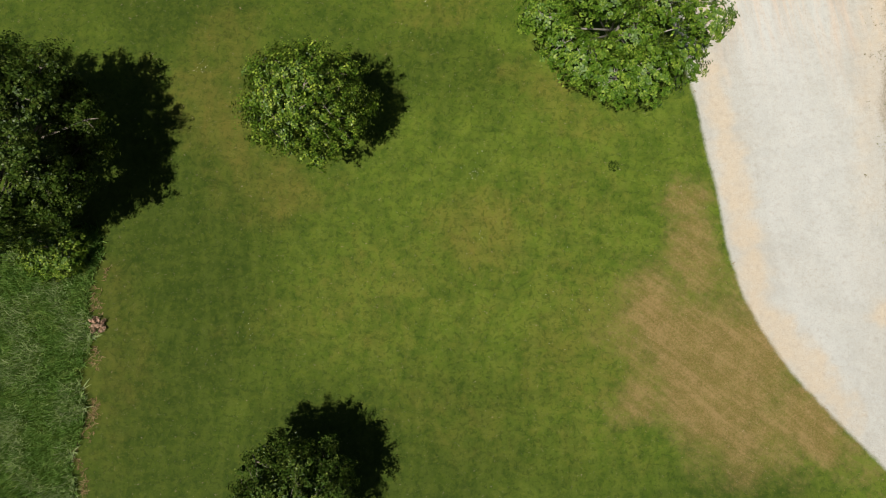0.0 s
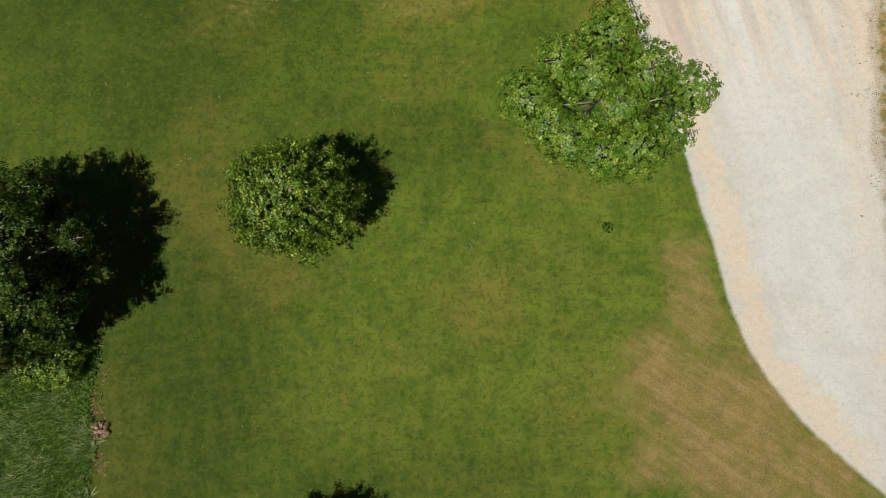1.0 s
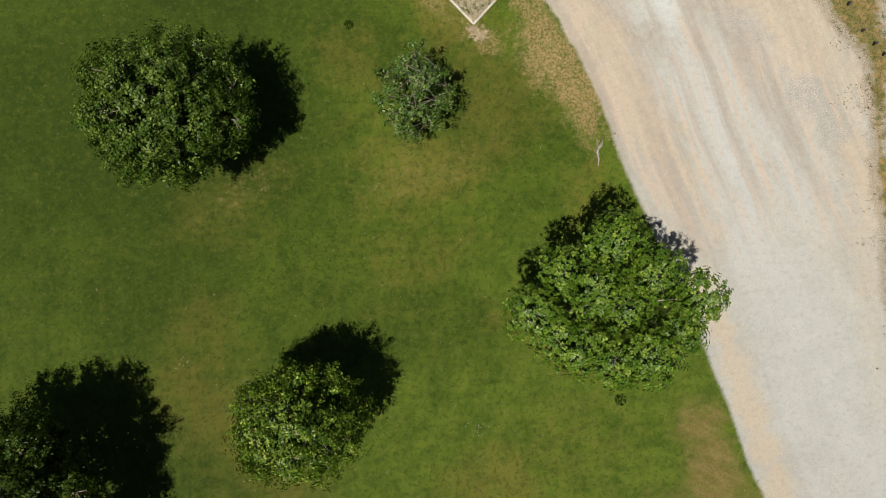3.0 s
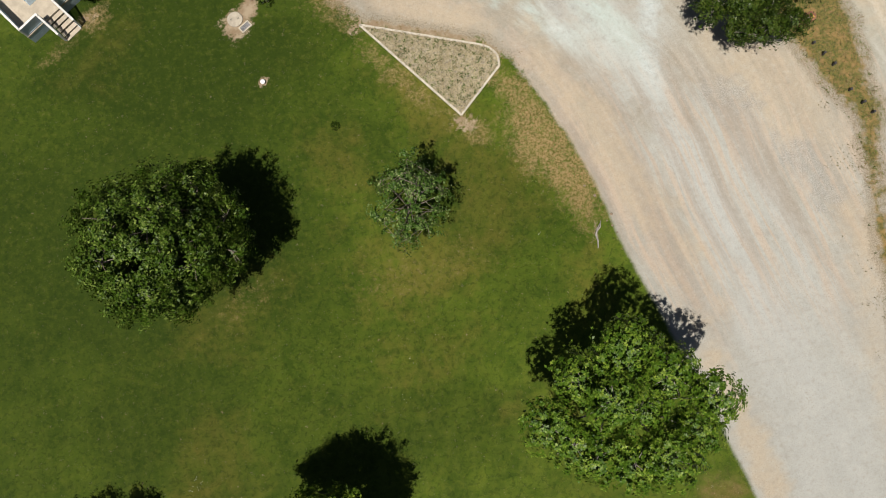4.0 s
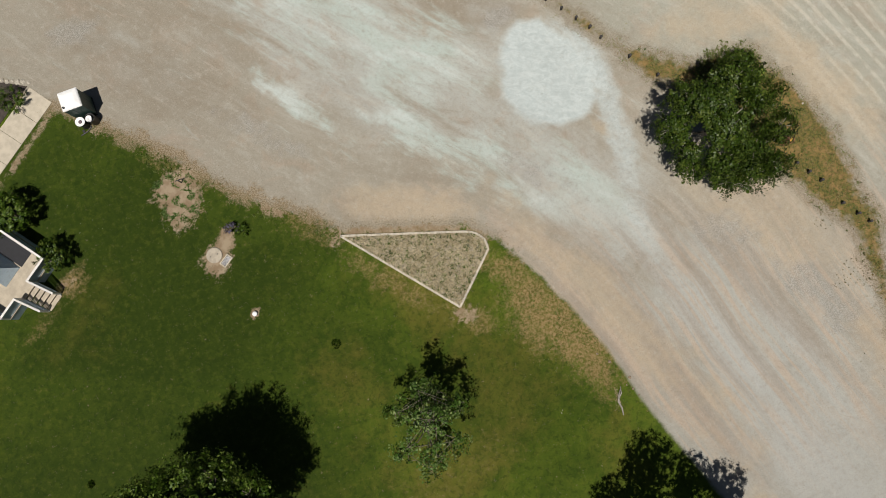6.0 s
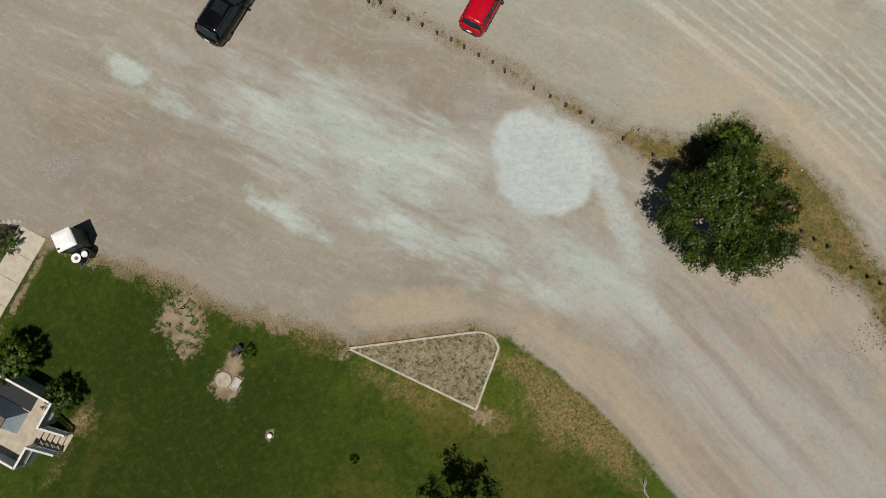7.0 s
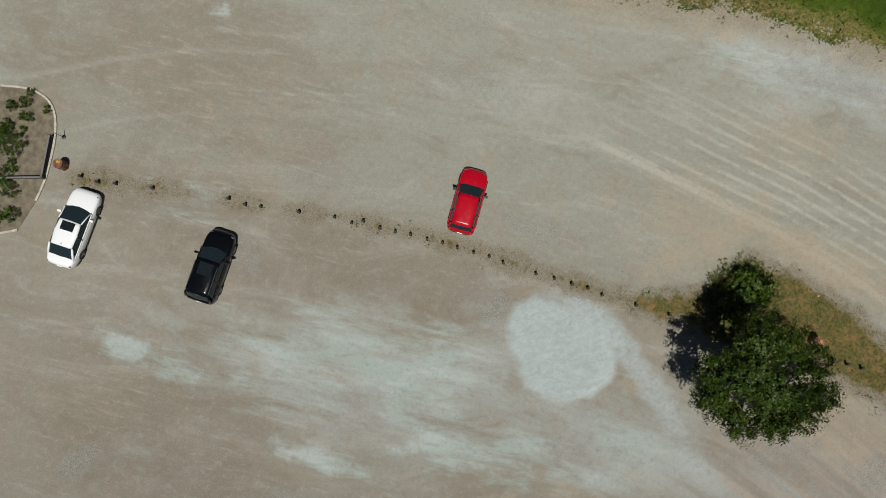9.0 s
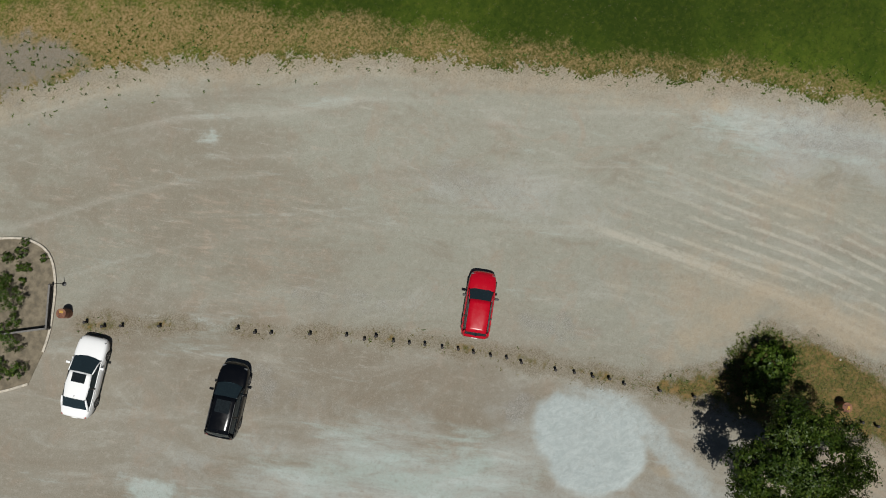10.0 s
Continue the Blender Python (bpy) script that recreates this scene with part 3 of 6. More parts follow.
    stone = blend(t, calc(t, 'MULTIPLY', ramp(t, calc(t, 'ADD', calc(t, 'MULTIPLY', band, 0.48), calc(t, 'MULTIPLY_ADD', n_patch, 0.5, calc(t, 'MULTIPLY_ADD', n_fine, 1.0, -0.25))), 0.58, 0.86), 0.64), stone, litter)
    deep = ramp(t, calc(t, 'ADD', f["verge"], calc(t, 'MULTIPLY_ADD', n_mid, 1.6, -0.85)), 0.34, 1.0)
    island = blend(t, ramp(t, tuft, 0.35, 0.62), (0.050, 0.064, 0.009), (0.150, 0.120, 0.026))
    island = blend(t, calc(t, 'MULTIPLY', ramp(t, calc(t, 'ADD', calc(t, 'MULTIPLY', mott, 0.6), calc(t, 'MULTIPLY', drift, 0.5)), 0.50, 0.66), 0.9), island, (0.275, 0.172, 0.062))
    stone = blend(t, calc(t, 'MULTIPLY', deep, 0.92), stone, island)
    loose = calc(t, 'MULTIPLY_ADD', ramp(t, sep.outputs["Y"], 28.0, 38.0), 0.75, 0.25)
    edge = calc(t, 'ADD', f["gravel"], calc(t, 'MULTIPLY', calc(t, 'ADD', calc(t, 'MULTIPLY_ADD', n_mid, 1.2, -0.6), calc(t, 'MULTIPLY_ADD', n_fine, 0.9, -0.45)), loose))
    edge = calc(t, 'ADD', edge, calc(t, 'MULTIPLY', near_north, calc(t, 'ADD', calc(t, 'MULTIPLY_ADD', n_patch, 4.0, -2.0), calc(t, 'MULTIPLY_ADD', tuft, 3.0, -1.5))))
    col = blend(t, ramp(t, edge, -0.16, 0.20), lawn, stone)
    shore = blend(t, ramp(t, fleck, 0.38, 0.62), (0.165, 0.118, 0.060), (0.330, 0.265, 0.180))
    shore_amount = calc(t, 'ADD', f["shore"], calc(t, 'ADD', calc(t, 'MULTIPLY_ADD', tuft, 1.6, -0.9), calc(t, 'MULTIPLY_ADD', mott, 1.2, -0.7)))
    col = blend(t, calc(t, 'MULTIPLY', ramp(t, shore_amount, 0.1, 0.8), 0.85), col, shore)
    col = blend(t, calc(t, 'MULTIPLY', calc(t, 'MULTIPLY', ramp(t, chip_amount, 0.1, 0.8), ramp(t, sep.outputs["Y"], 74.0, 79.0)), 0.75), col, blend(t, ramp(t, chips, 0.38, 0.64), (0.120, 0.108, 0.090), (0.330, 0.310, 0.275)))
    t.links.new(col, b.inputs["Base Color"])
    b.inputs["Specular IOR Level"].default_value = 0.2
    b.inputs["Diffuse Roughness"].default_value = 1.0
    relief(t, b, calc(t, 'ADD', n_fine, n_speck), 0.35, 0.03)
    return m


M_GROUND = ground_material()
M_BARK = plain("bark", (0.20, 0.165, 0.13), 0.9, vary=0.4, scale=5, bump=0.02)
M_BARK_PALE = plain("pale_bark", (0.27, 0.245, 0.21), 0.9, vary=0.35, scale=5, bump=0.02)
M_POST = plain("weathered_post_wood", (0.035, 0.030, 0.026), 0.85, vary=0.4, scale=8)
M_TIMBER = plain("sun_bleached_timber", (0.50, 0.45, 0.37), 0.85, vary=0.25, scale=5, bump=0.006)
M_DARK_TIMBER = plain("dark_timber", (0.05, 0.045, 0.042), 0.8, vary=0.35, scale=6)
M_CONCRETE = plain("buff_concrete", (0.45, 0.40, 0.315), 0.9, vary=0.14, scale=2.2, bump=0.004)
M_GREY_CONCRETE = plain("grey_concrete", (0.37, 0.325, 0.255), 0.9, vary=0.2, scale=4, bump=0.004)
M_WHITE = plain("white_paint", (0.80, 0.80, 0.79), 0.5, vary=0.06, scale=3)
M_SIDING = plain("blue_grey_siding", (0.40, 0.48, 0.54), 0.6, vary=0.12, scale=3)
M_ROOF = plain("brown_shingle", (0.165, 0.115, 0.090), 0.95, vary=0.3, scale=5, bump=0.01)
M_BLACK = plain("black_plastic", (0.018, 0.018, 0.019), 0.5, vary=0.3)
M_RUBBER = plain("tyre_rubber", (0.022, 0.022, 0.022), 0.85, vary=0.3)
M_STONE = plain("rubble_stone", (0.44, 0.40, 0.33), 0.95, vary=0.4, scale=9)
M_SOIL = plain("bed_soil", (0.185, 0.155, 0.108), 0.98, vary=0.35, scale=2.5, bump=0.03)
M_LEAF = leaf_material("broad_leaf", (0.010, 0.026, 0.0015), (0.040, 0.078, 0.005), (0.175, 0.230, 0.046), 0.06)
M_LEAF_LIME = leaf_material("lime_leaf", (0.013, 0.036, 0.002), (0.052, 0.100, 0.006), (0.290, 0.360, 0.046), 0.08)
M_LEAF_DEEP = leaf_material("deep_leaf", (0.011, 0.028, 0.003), (0.036, 0.068, 0.007), (0.135, 0.170, 0.030), 0.06)
M_LEAF_OAK = leaf_material("oak_leaf", (0.010, 0.024, 0.002), (0.030, 0.056, 0.005), (0.105, 0.135, 0.022), 0.06)
M_LEAF_SILVER = leaf_material("silvery_leaf", (0.015, 0.040, 0.004), (0.045, 0.095, 0.011), (0.240, 0.290, 0.110), 0.06)
M_LEAF_WALNUT = leaf_material("walnut_leaf", (0.018, 0.048, 0.003), (0.056, 0.112, 0.007), (0.205, 0.272, 0.034), 0.08)
M_GRASS = leaf_material("tall_grass", (0.055, 0.125, 0.018), (0.115, 0.215, 0.036), (0.250, 0.330, 0.080), 0.35, 0.8)
M_WEED = leaf_material("weed", (0.125, 0.125, 0.040), (0.205, 0.185, 0.078), (0.340, 0.290, 0.160), 0.3, 0.8)
M_STRAW = leaf_material("straw", (0.130, 0.088, 0.034), (0.200, 0.138, 0.060), (0.290, 0.215, 0.115), 0.1, 0.9)


# ---- mesh tools ----
def raw_mesh(name, verts, faces, material, smooth=False):
    """A mesh from arrays of corners and of faces that all have the same number of corners."""
    verts, faces = np.asarray(verts, np.float32), np.asarray(faces, np.int32)
    me = bpy.data.meshes.new(name)
    k = faces.shape[1]
    me.vertices.add(len(verts))
    me.vertices.foreach_set("co", verts.ravel())
    me.loops.add(faces.size)
    me.loops.foreach_set("vertex_index", faces.ravel())
    me.polygons.add(len(faces))
    me.polygons.foreach_set("loop_start", np.arange(0, faces.size, k, dtype=np.int32))
    if smooth:
        me.polygons.foreach_set("use_smooth", np.ones(len(faces), bool))
    me.materials.append(material)
    me.update(calc_edges=True)
    return me


def part(name, bm, material, parent=None, label="", smooth=False):
    """Links a bmesh as one mesh object under a thing or a part."""
    me = bpy.data.meshes.new(name)
    bm.normal_update()
    bm.to_mesh(me)
    bm.free()
    me.materials.append(material)
    if smooth:
        me.polygons.foreach_set("use_smooth", [True] * len(me.polygons))
    ob = new(name, me)
    ob.parent = parent
    if label:
        tagged(ob, label)
    return ob


def hold(name, mesh, parent=None, label=""):
    ob = new(name, mesh)
    ob.parent = parent
    if label:
        tagged(ob, label)
    return ob


def thing(name, m, label, category, group="", kind=""):
    ob = new(name)
    ob.matrix_world = m
    return tagged(ob, label, category, group, kind)


def box(x0, y0, z0, x1, y1, z1, bevel=0.0, bm=None, m=None, segments=2):
    out = bm or bmesh.new()
    made = bmesh.ops.create_cube(out, size=1, matrix=(m or Matrix()) @ Matrix.Translation(((x0 + x1) / 2, (y0 + y1) / 2, (z0 + z1) / 2)) @ Matrix.Diagonal((x1 - x0, y1 - y0, z1 - z0, 1)))
    if bevel:
        edges = {e for v in made["verts"] for e in v.link_edges}
        bmesh.ops.bevel(out, geom=list(edges), offset=bevel, segments=segments, profile=0.6, affect='EDGES')
    return out


def tube(bm, points, radii, sides=7):
    """A tapered tube along points."""
    rings = []
    for i, p in enumerate(points):
        a, b = Vector(points[max(0, i - 1)]), Vector(points[min(len(points) - 1, i + 1)])
        q = (b - a).to_track_quat('Z', 'Y')
        rings.append([bm.verts.new(Vector(p) + q @ Vector((math.cos(s) * radii[i], math.sin(s) * radii[i], 0))) for s in (2 * math.pi * k / sides for k in range(sides))])
    for r0, r1 in zip(rings, rings[1:]):
        for k in range(sides):
            bm.faces.new((r0[k], r0[(k + 1) % sides], r1[(k + 1) % sides], r1[k]))
    bm.faces.new(rings[-1])
    bm.faces.new(rings[0][::-1])
    return bm


def lathe(profile, sides=20, bm=None):
    """A turned shape from (radius, height) pairs."""
    bm = bm or bmesh.new()
    rings = [[bm.verts.new((r * math.cos(2 * math.pi * k / sides), r * math.sin(2 * math.pi * k / sides), z)) for k in range(sides)] for r, z in profile]
    for r0, r1 in zip(rings, rings[1:]):
        for k in range(sides):
            bm.faces.new((r0[k], r0[(k + 1) % sides], r1[(k + 1) % sides], r1[k]))
    bm.faces.new(rings[-1])
    bm.faces.new(rings[0][::-1])
    return bm


# ---- the ground, one sheet to the horizon ----
def lie(px, py):
    """Height of the ground: a low heap of fresh stone, otherwise almost level."""
    return 0.24 * heap(px, py) ** 1.5 * (1.0 + 0.25 * ragged(px, py, 1.2, 4))


def build_ground():
    far = [150, 300, 800, 2500]
    xs = np.concatenate([[-v for v in far[::-1]], np.arange(-48, 66.01, 0.3), far])
    ys = np.concatenate([[-v for v in far[::-1]], np.arange(-36, 102.01, 0.3), far])
    gx, gy = np.meshgrid(xs, ys, indexing='ij')
    px, py = gx.ravel(), gy.ravel()
    f = ground_fields(px, py)
    v = np.stack([px, py, lie(px, py)], 1)
    nx, ny = len(xs), len(ys)
    a = (np.arange(nx - 1)[:, None] * ny + np.arange(ny - 1)[None, :]).ravel()
    quads = np.stack([a, a + ny, a + ny + 1, a + 1], 1)
    for name, keep, up in (("ground", np.ones(len(quads), bool), 0.0), ("road", f["gravel"][quads].min(1) > 0.0, 0.012)):
        q = quads[keep]
        used, back_to = np.unique(q, return_inverse=True)
        pts = v[used].copy()
        pts[:, 2] += up
        me = raw_mesh(name, pts, back_to.reshape(q.shape), M_GROUND, True)
        for key, values in f.items():
            me.attributes.new(key, 'FLOAT', 'POINT').data.foreach_set("value", np.clip(values[used], -60, 60).astype(np.float32))
        ob = new(name, me)
        if name == "ground":
            tagged(ob, "mown green lawn with dry straw-coloured patches", "lawn", kind="structure")
        else:
            tagged(ob, "pale crushed-gravel road and car park with tyre tracks", "gravel road", kind="structure")


build_ground()


# ---- trees ----
def crown_clumps(rng, lobes, per_lobe, floor=-0.35):
    """Points on the outside of a set of overlapping lobes (x, y, z, radius), with their outward ways."""
    pts, ways = [], []
    for x, y, z, r in lobes:
        k = max(6, int(per_lobe * r * r))
        d = rng.normal(0, 1, (k * 2, 3))
        d /= np.linalg.norm(d, axis=1, keepdims=True)
        d = d[d[:, 2] > floor][:k]
        rough = r * (0.62 + 0.55 * rng.random((len(d), 1)))
        p = np.array([x, y, z]) + d * rough * np.array([1, 1, 0.9])
        inside = np.zeros(len(p), bool)
        for a, b, c, q in lobes:
            if (a, b, c, q) != (x, y, z, r):
                inside |= np.linalg.norm((p - np.array([a, b, c])), axis=1) < q * 0.74
        pts.append(p[~inside])
        ways.append(d[~inside])
    return np.concatenate(pts), np.concatenate(ways)


def unit(v):
    return v / (np.linalg.norm(v, axis=1, keepdims=True) + 1e-9)


def blades(c, up, run, s, wide=0.5, fold=0.2, droop=0.2):
    """Folded diamond leaves with their middle at c, facing up, pointing along run."""
    across = np.cross(up, run)
    tip, base = c + run * s - up * s * droop, c - run * s * 0.9
    left, right = c + across * s * wide + up * s * fold, c - across * s * wide + up * s * fold
    return np.stack([base, right, tip, left], 1).reshape(-1, 3)


def sprays(rng, pts, ways, radius, count, leaf, middle=None):
    """Loose bunches of leaves on short shoots; the leaves face away from the middle of the crown."""
    k, n = len(pts), len(pts) * count
    out = unit((pts - np.array(middle)) * np.array([1, 1, 0.6])) if middle is not None else ways
    axis = unit(ways * 0.45 + out * 0.85 + np.array([0, 0, 0.10]) + rng.normal(0, 0.40, (k, 3)))
    size = np.repeat(radius * rng.uniform(0.55, 1.35, (k, 1)), count, 0)
    a = np.repeat(axis, count, 0)
    e = np.clip(rng.normal(0, 0.42, (n, 3)), -0.65, 0.65) + a * rng.uniform(-1.0, 1.0, (n, 1))
    c = np.repeat(pts, count, 0) + e * size
    up = unit(a + e * 0.25 + rng.normal(0, 0.30, (n, 3)))
    run = unit(np.cross(up, rng.normal(0, 1, (n, 3))))
    return blades(c, up, run, leaf * rng.uniform(0.6, 1.35, (n, 1)), 0.55)


def whorls(rng, pts, ways, count, leaf):
    """Two rings of long leaflets round each twig end."""
    out, k = [], len(pts)
    axis = unit(ways * 0.9 + np.array([0, 0, 0.35]) + rng.normal(0, 0.25, (k, 3)))
    side = unit(np.cross(axis, rng.normal(0, 1, (k, 3))))
    other = np.cross(axis, side)
    for ring, reach, rise, lift in ((count, 1.0, 0.10, -0.02), (count - 3, 0.62, 0.55, 0.10)):
        n = k * ring
        turn = (np.tile(np.arange(ring), k) * 2 * np.pi / ring + rng.normal(0, 0.22, n))[:, None]
        up = np.repeat(axis, ring, 0)
        flat_run = np.repeat(side, ring, 0) * np.cos(turn) + np.repeat(other, ring, 0) * np.sin(turn)
        run = unit(flat_run + up * (rise + rng.normal(0, 0.18, (n, 1))))
        s = leaf * reach * np.repeat(rng.uniform(0.7, 1.25, (k, 1)), ring, 0) * rng.uniform(0.8, 1.15, (n, 1))
        face = unit(np.cross(run, np.cross(up, run)))
        out.append(blades(np.repeat(pts, ring, 0) + run * s * 0.55 + up * lift, face, run, s * 0.52, 0.55, 0.12, 0.3))
    return np.concatenate(out)


def make_lobes(rng, rx, ry, z_low, z_top, number, size, turn=0.0):
    """Lobes spread over an egg-shaped crown in a golden spiral with jitter, a few filling its middle."""
    out = []
    c, s = math.cos(radians(turn)), math.sin(radians(turn))
    middle, rz = z_low + (z_top - z_low) * 0.44, (z_top - z_low) * 0.56
    for i in range(number):
        h = 1.0 - 1.45 * (i + 0.4) / number
        ang = i * 2.39996 + rng.normal(0, 0.2)
        ring = math.sqrt(max(0.0, 1 - h * h)) * (0.92 if h > 0 else 0.92 + 0.25 * h)
        own = size * (0.55 + 0.8 * rng.random())
        out_by = 1.0 + rng.normal(0, 0.10)
        x, y = (rx - own * 0.9) * ring * math.cos(ang) * out_by, (ry - own * 0.9) * ring * math.sin(ang) * out_by
        z = middle + (rz - own * 0.9) * h * out_by if h > 0 else middle + (middle - z_low) * h * 0.9
        out.append((x * c - y * s, x * s + y * c, z, own))
    return out


def tree(x, y, label, rx, ry, z_low, z_top, lobes, size, material, seed, group="", density=5.4, count=50, spray=0.30, leaf=0.076, turn=0.0, bark=None, twigs=4, whorl=0, trunk=0.2, lean=(0, 0), shape=None, fill=22, bare=1.0):
    rng = np.random.default_rng(seed)
    root = thing("tree", pose(x, y, 0), label, "tree", group)
    blobs = shape or make_lobes(rng, rx, ry, z_low, z_top, lobes, size, turn)
    pts, ways = crown_clumps(rng, blobs, density * 6)
    bm = bmesh.new()
    fork = Vector((lean[0] * 0.4, lean[1] * 0.4, z_low * 0.75 + 0.4))
    tube(bm, [(0, 0, -0.15), (0.02, 0.0, 0.25), fork * 0.5 + Vector((0.04, 0.03, 0)), fork], [trunk * 1.5, trunk * 1.1, trunk * 0.95, trunk * 0.8], 10)
    top = Vector((lean[0], lean[1], z_top * 0.76))
    tube(bm, [fork, fork.lerp(top, 0.5) + Vector((0.12, -0.1, 0)), top], [trunk * 0.8, trunk * 0.5, 0.03], 8)
    for i, (a, b, c, r) in enumerate(blobs):
        low = fork.lerp(top, 0.1 + 0.5 * rng.random())
        goal = Vector((a, b, c))
        bend = low.lerp(goal, 0.5) + Vector((rng.normal(0, 0.15), rng.normal(0, 0.15), -0.2))
        tube(bm, [low, bend, goal], [trunk * 0.38, trunk * 0.24, trunk * 0.12], 6)
        d = np.linalg.norm(pts - np.array(goal), axis=1)
        for j in np.argsort(d)[:40][rng.permutation(min(40, len(d)))[:twigs]]:
            end = goal.lerp(Vector(pts[j]), bare)
            tube(bm, [goal, goal.lerp(end, 0.55) + Vector((0, 0, 0.08)), end], [trunk * 0.13, trunk * 0.09, 0.012], 4)
    part("trunk", bm, bark or M_BARK, root, "", True)
    v = whorls(rng, pts, ways, whorl, leaf) if whorl else sprays(rng, pts, ways, spray, count, leaf, (0, 0, z_low + 0.48 * (z_top - z_low)))
    # shaded leaves deep inside, which close the crown
    core = np.concatenate([np.array([a, b, c]) * 0.93 - np.array([0, 0, 0.3 * r]) + rng.normal(0, 0.31, (int(14 * r * r) + 3, 3)) * r for a, b, c, r in blobs])
    n = len(core) * fill
    up = unit(np.array([0, 0, 0.8]) + rng.normal(0, 0.5, (n, 3)))
    v2 = blades(np.repeat(core, fill, 0) + rng.normal(0, 0.22, (n, 3)), up, unit(np.cross(up, rng.normal(0, 1, (n, 3)))), np.full((n, 1), 0.13), 0.55)
    v = np.concatenate([v, v2])
    hold("crown", raw_mesh("crown", v, np.arange(len(v)).reshape(-1, 4), material), root)
    return root


TREES = "trees on the lawn"
tree(-7.6, 10.0, "round bright-green young maple on the lawn", 3.7, 3.35, 2.4, 10.0, 30, 1.0, M_LEAF_LIME, 11, TREES)
WALNUT = [(0.2, 2.7, 9.4, 1.5), (-4.1, -0.4, 8.8, 1.35), (4.0, -0.3, 9.4, 1.2), (1.6, -3.0, 8.4, 1.55), (-1.0, 0.5, 9.9, 1.35), (0.9, -0.5, 7.2, 1.4), (-1.8, -2.3, 7.9, 1.45),
          (-2.2, 1.5, 8.6, 1.35), (2.2, 1.0, 8.7, 1.4), (3.2, -2.0, 7.9, 1.25), (-0.1, -3.1, 7.8, 1.35), (-3.0, -1.6, 8.2, 1.2)]
tree(8.8, 15.0, "spreading tree with whorled leaves and bare twigs by the road", 5.6, 4.8, 4.6, 11.6, 9, 1.5, M_LEAF_WALNUT, 12, TREES, density=19, whorl=8, leaf=0.175, twigs=10, bare=1.2, bark=M_BARK_PALE, shape=WALNUT, fill=20)
tree(-12.9, 26.7, "large round green shade tree on the lawn", 4.55, 4.15, 2.8, 11.2, 34, 1.15, M_LEAF, 13, TREES, turn=15, trunk=0.26, leaf=0.08)
tree(-0.2, 27.1, "small sparse silvery-leaved tree on the lawn", 2.5, 2.7, 1.6, 7.4, 17, 0.62, M_LEAF_SILVER, 14, TREES, density=4.0, count=34, spray=0.26, trunk=0.12, fill=3)
tree(-23.3, 6.4, "large dark airy tree above the tall grass", 6.0, 6.2, 2.4, 12.4, 38, 1.3, M_LEAF_OAK, 15, TREES, density=5.2, trunk=0.3, leaf=0.085, fill=22, twigs=2, bare=0.85)
tree(-6.6, -11.5, "dark green round tree on the lawn", 4.0, 3.8, 2.0, 8.8, 30, 1.1, M_LEAF_DEEP, 16, TREES)
OAK = [(-2.76, 0.64, 4.6, 0.98), (-2.33, -1.48, 4.2, 0.94), (-0.95, -2.12, 4.8, 0.98), (0.85, -3.29, 4.2, 0.9), (2.23, -3.29, 4.1, 0.78), (2.76, -1.38, 4.8, 0.94), (2.12, 0.64, 5.4, 0.98), (-0.95, 0.95, 6.3, 1.07),
       (-0.64, -0.64, 6.2, 0.94), (0.53, 1.8, 6.2, 0.98), (1.59, 1.91, 5.2, 0.9), (-1.7, 1.7, 5.4, 0.98), (0.64, -2.01, 5.4, 0.82), (0.85, -0.32, 3.4, 1.07), (-0.64, -3.18, 3.6, 0.74)]
tree(21.0, 36.85, "dense dark-green oak on a weedy island in the gravel", 3.9, 3.75, 1.6, 7.6, 32, 1.05, M_LEAF_OAK, 17, TREES, density=9, bark=M_BARK_PALE, twigs=10, bare=1.1, shape=OAK)


def shrub(x, y, r, h, label, material, seed, name="shrub", leaf=0.06, group="", flat=1.0, category="shrub"):
    rng = np.random.default_rng(seed)
    root = thing(name, pose(x, y, 0), label, category, group)
    blobs = make_lobes(rng, r, r * flat, h * 0.3, h * 1.05, max(5, int(9 * r + 3)), max(0.16, r * 0.42))
    pts, ways = crown_clumps(rng, blobs, 90, -0.5)
    bm = bmesh.new()
    for a, b, c, q in blobs:
        tube(bm, [(0, 0, -0.05), (a * 0.5, b * 0.5, c * 0.6), (a, b, c)], [0.025, 0.016, 0.008], 5)
    part("stems", bm, M_BARK, root)
    v = sprays(rng, pts, ways, 0.07 + r * 0.06, 34, leaf * 0.8)
    hold("foliage", raw_mesh("foliage", v, np.arange(len(v)).reshape(-1, 4), material), root)
    return root


shrub(24.6, 39.6, 1.75, 1.3, "low dark-green bush at the rim of the weedy island", M_LEAF, 31, "bush", 0.10, flat=0.8)
shrub(-18.95, 46.9, 1.4, 2.3, "leafy green bush against the deck rail", M_LEAF, 32, "bush", 0.10)
shrub(-17.3, 43.8, 1.05, 1.8, "rounded dark-green bush at the deck corner", M_LEAF_DEEP, 33, "bush", 0.085)
shrub(-22.6, 1.6, 2.0, 2.2, "bright yellow-green bush at the edge of tall grass", M_LEAF_LIME, 34, "bush", 0.09)
shrub(-16.9, 53.7, 0.95, 1.0, "green shrub in a dark soil bed beside the path", M_LEAF, 35)
shrub(-18.6, 54.2, 0.8, 0.9, "green shrub in a dark soil bed beside the path", M_LEAF_DEEP, 36)

# ---- small plants and litter, too many to count ----
RNG = np.random.default_rng(5)
M_RUBBLE = plain("brown_rubble", (0.25, 0.19, 0.13), 0.95, vary=0.4, scale=9)
M_WEED_GREEN = leaf_material("green_weed", (0.070, 0.105, 0.022), (0.125, 0.160, 0.040), (0.190, 0.200, 0.070), 0.4, 0.8)


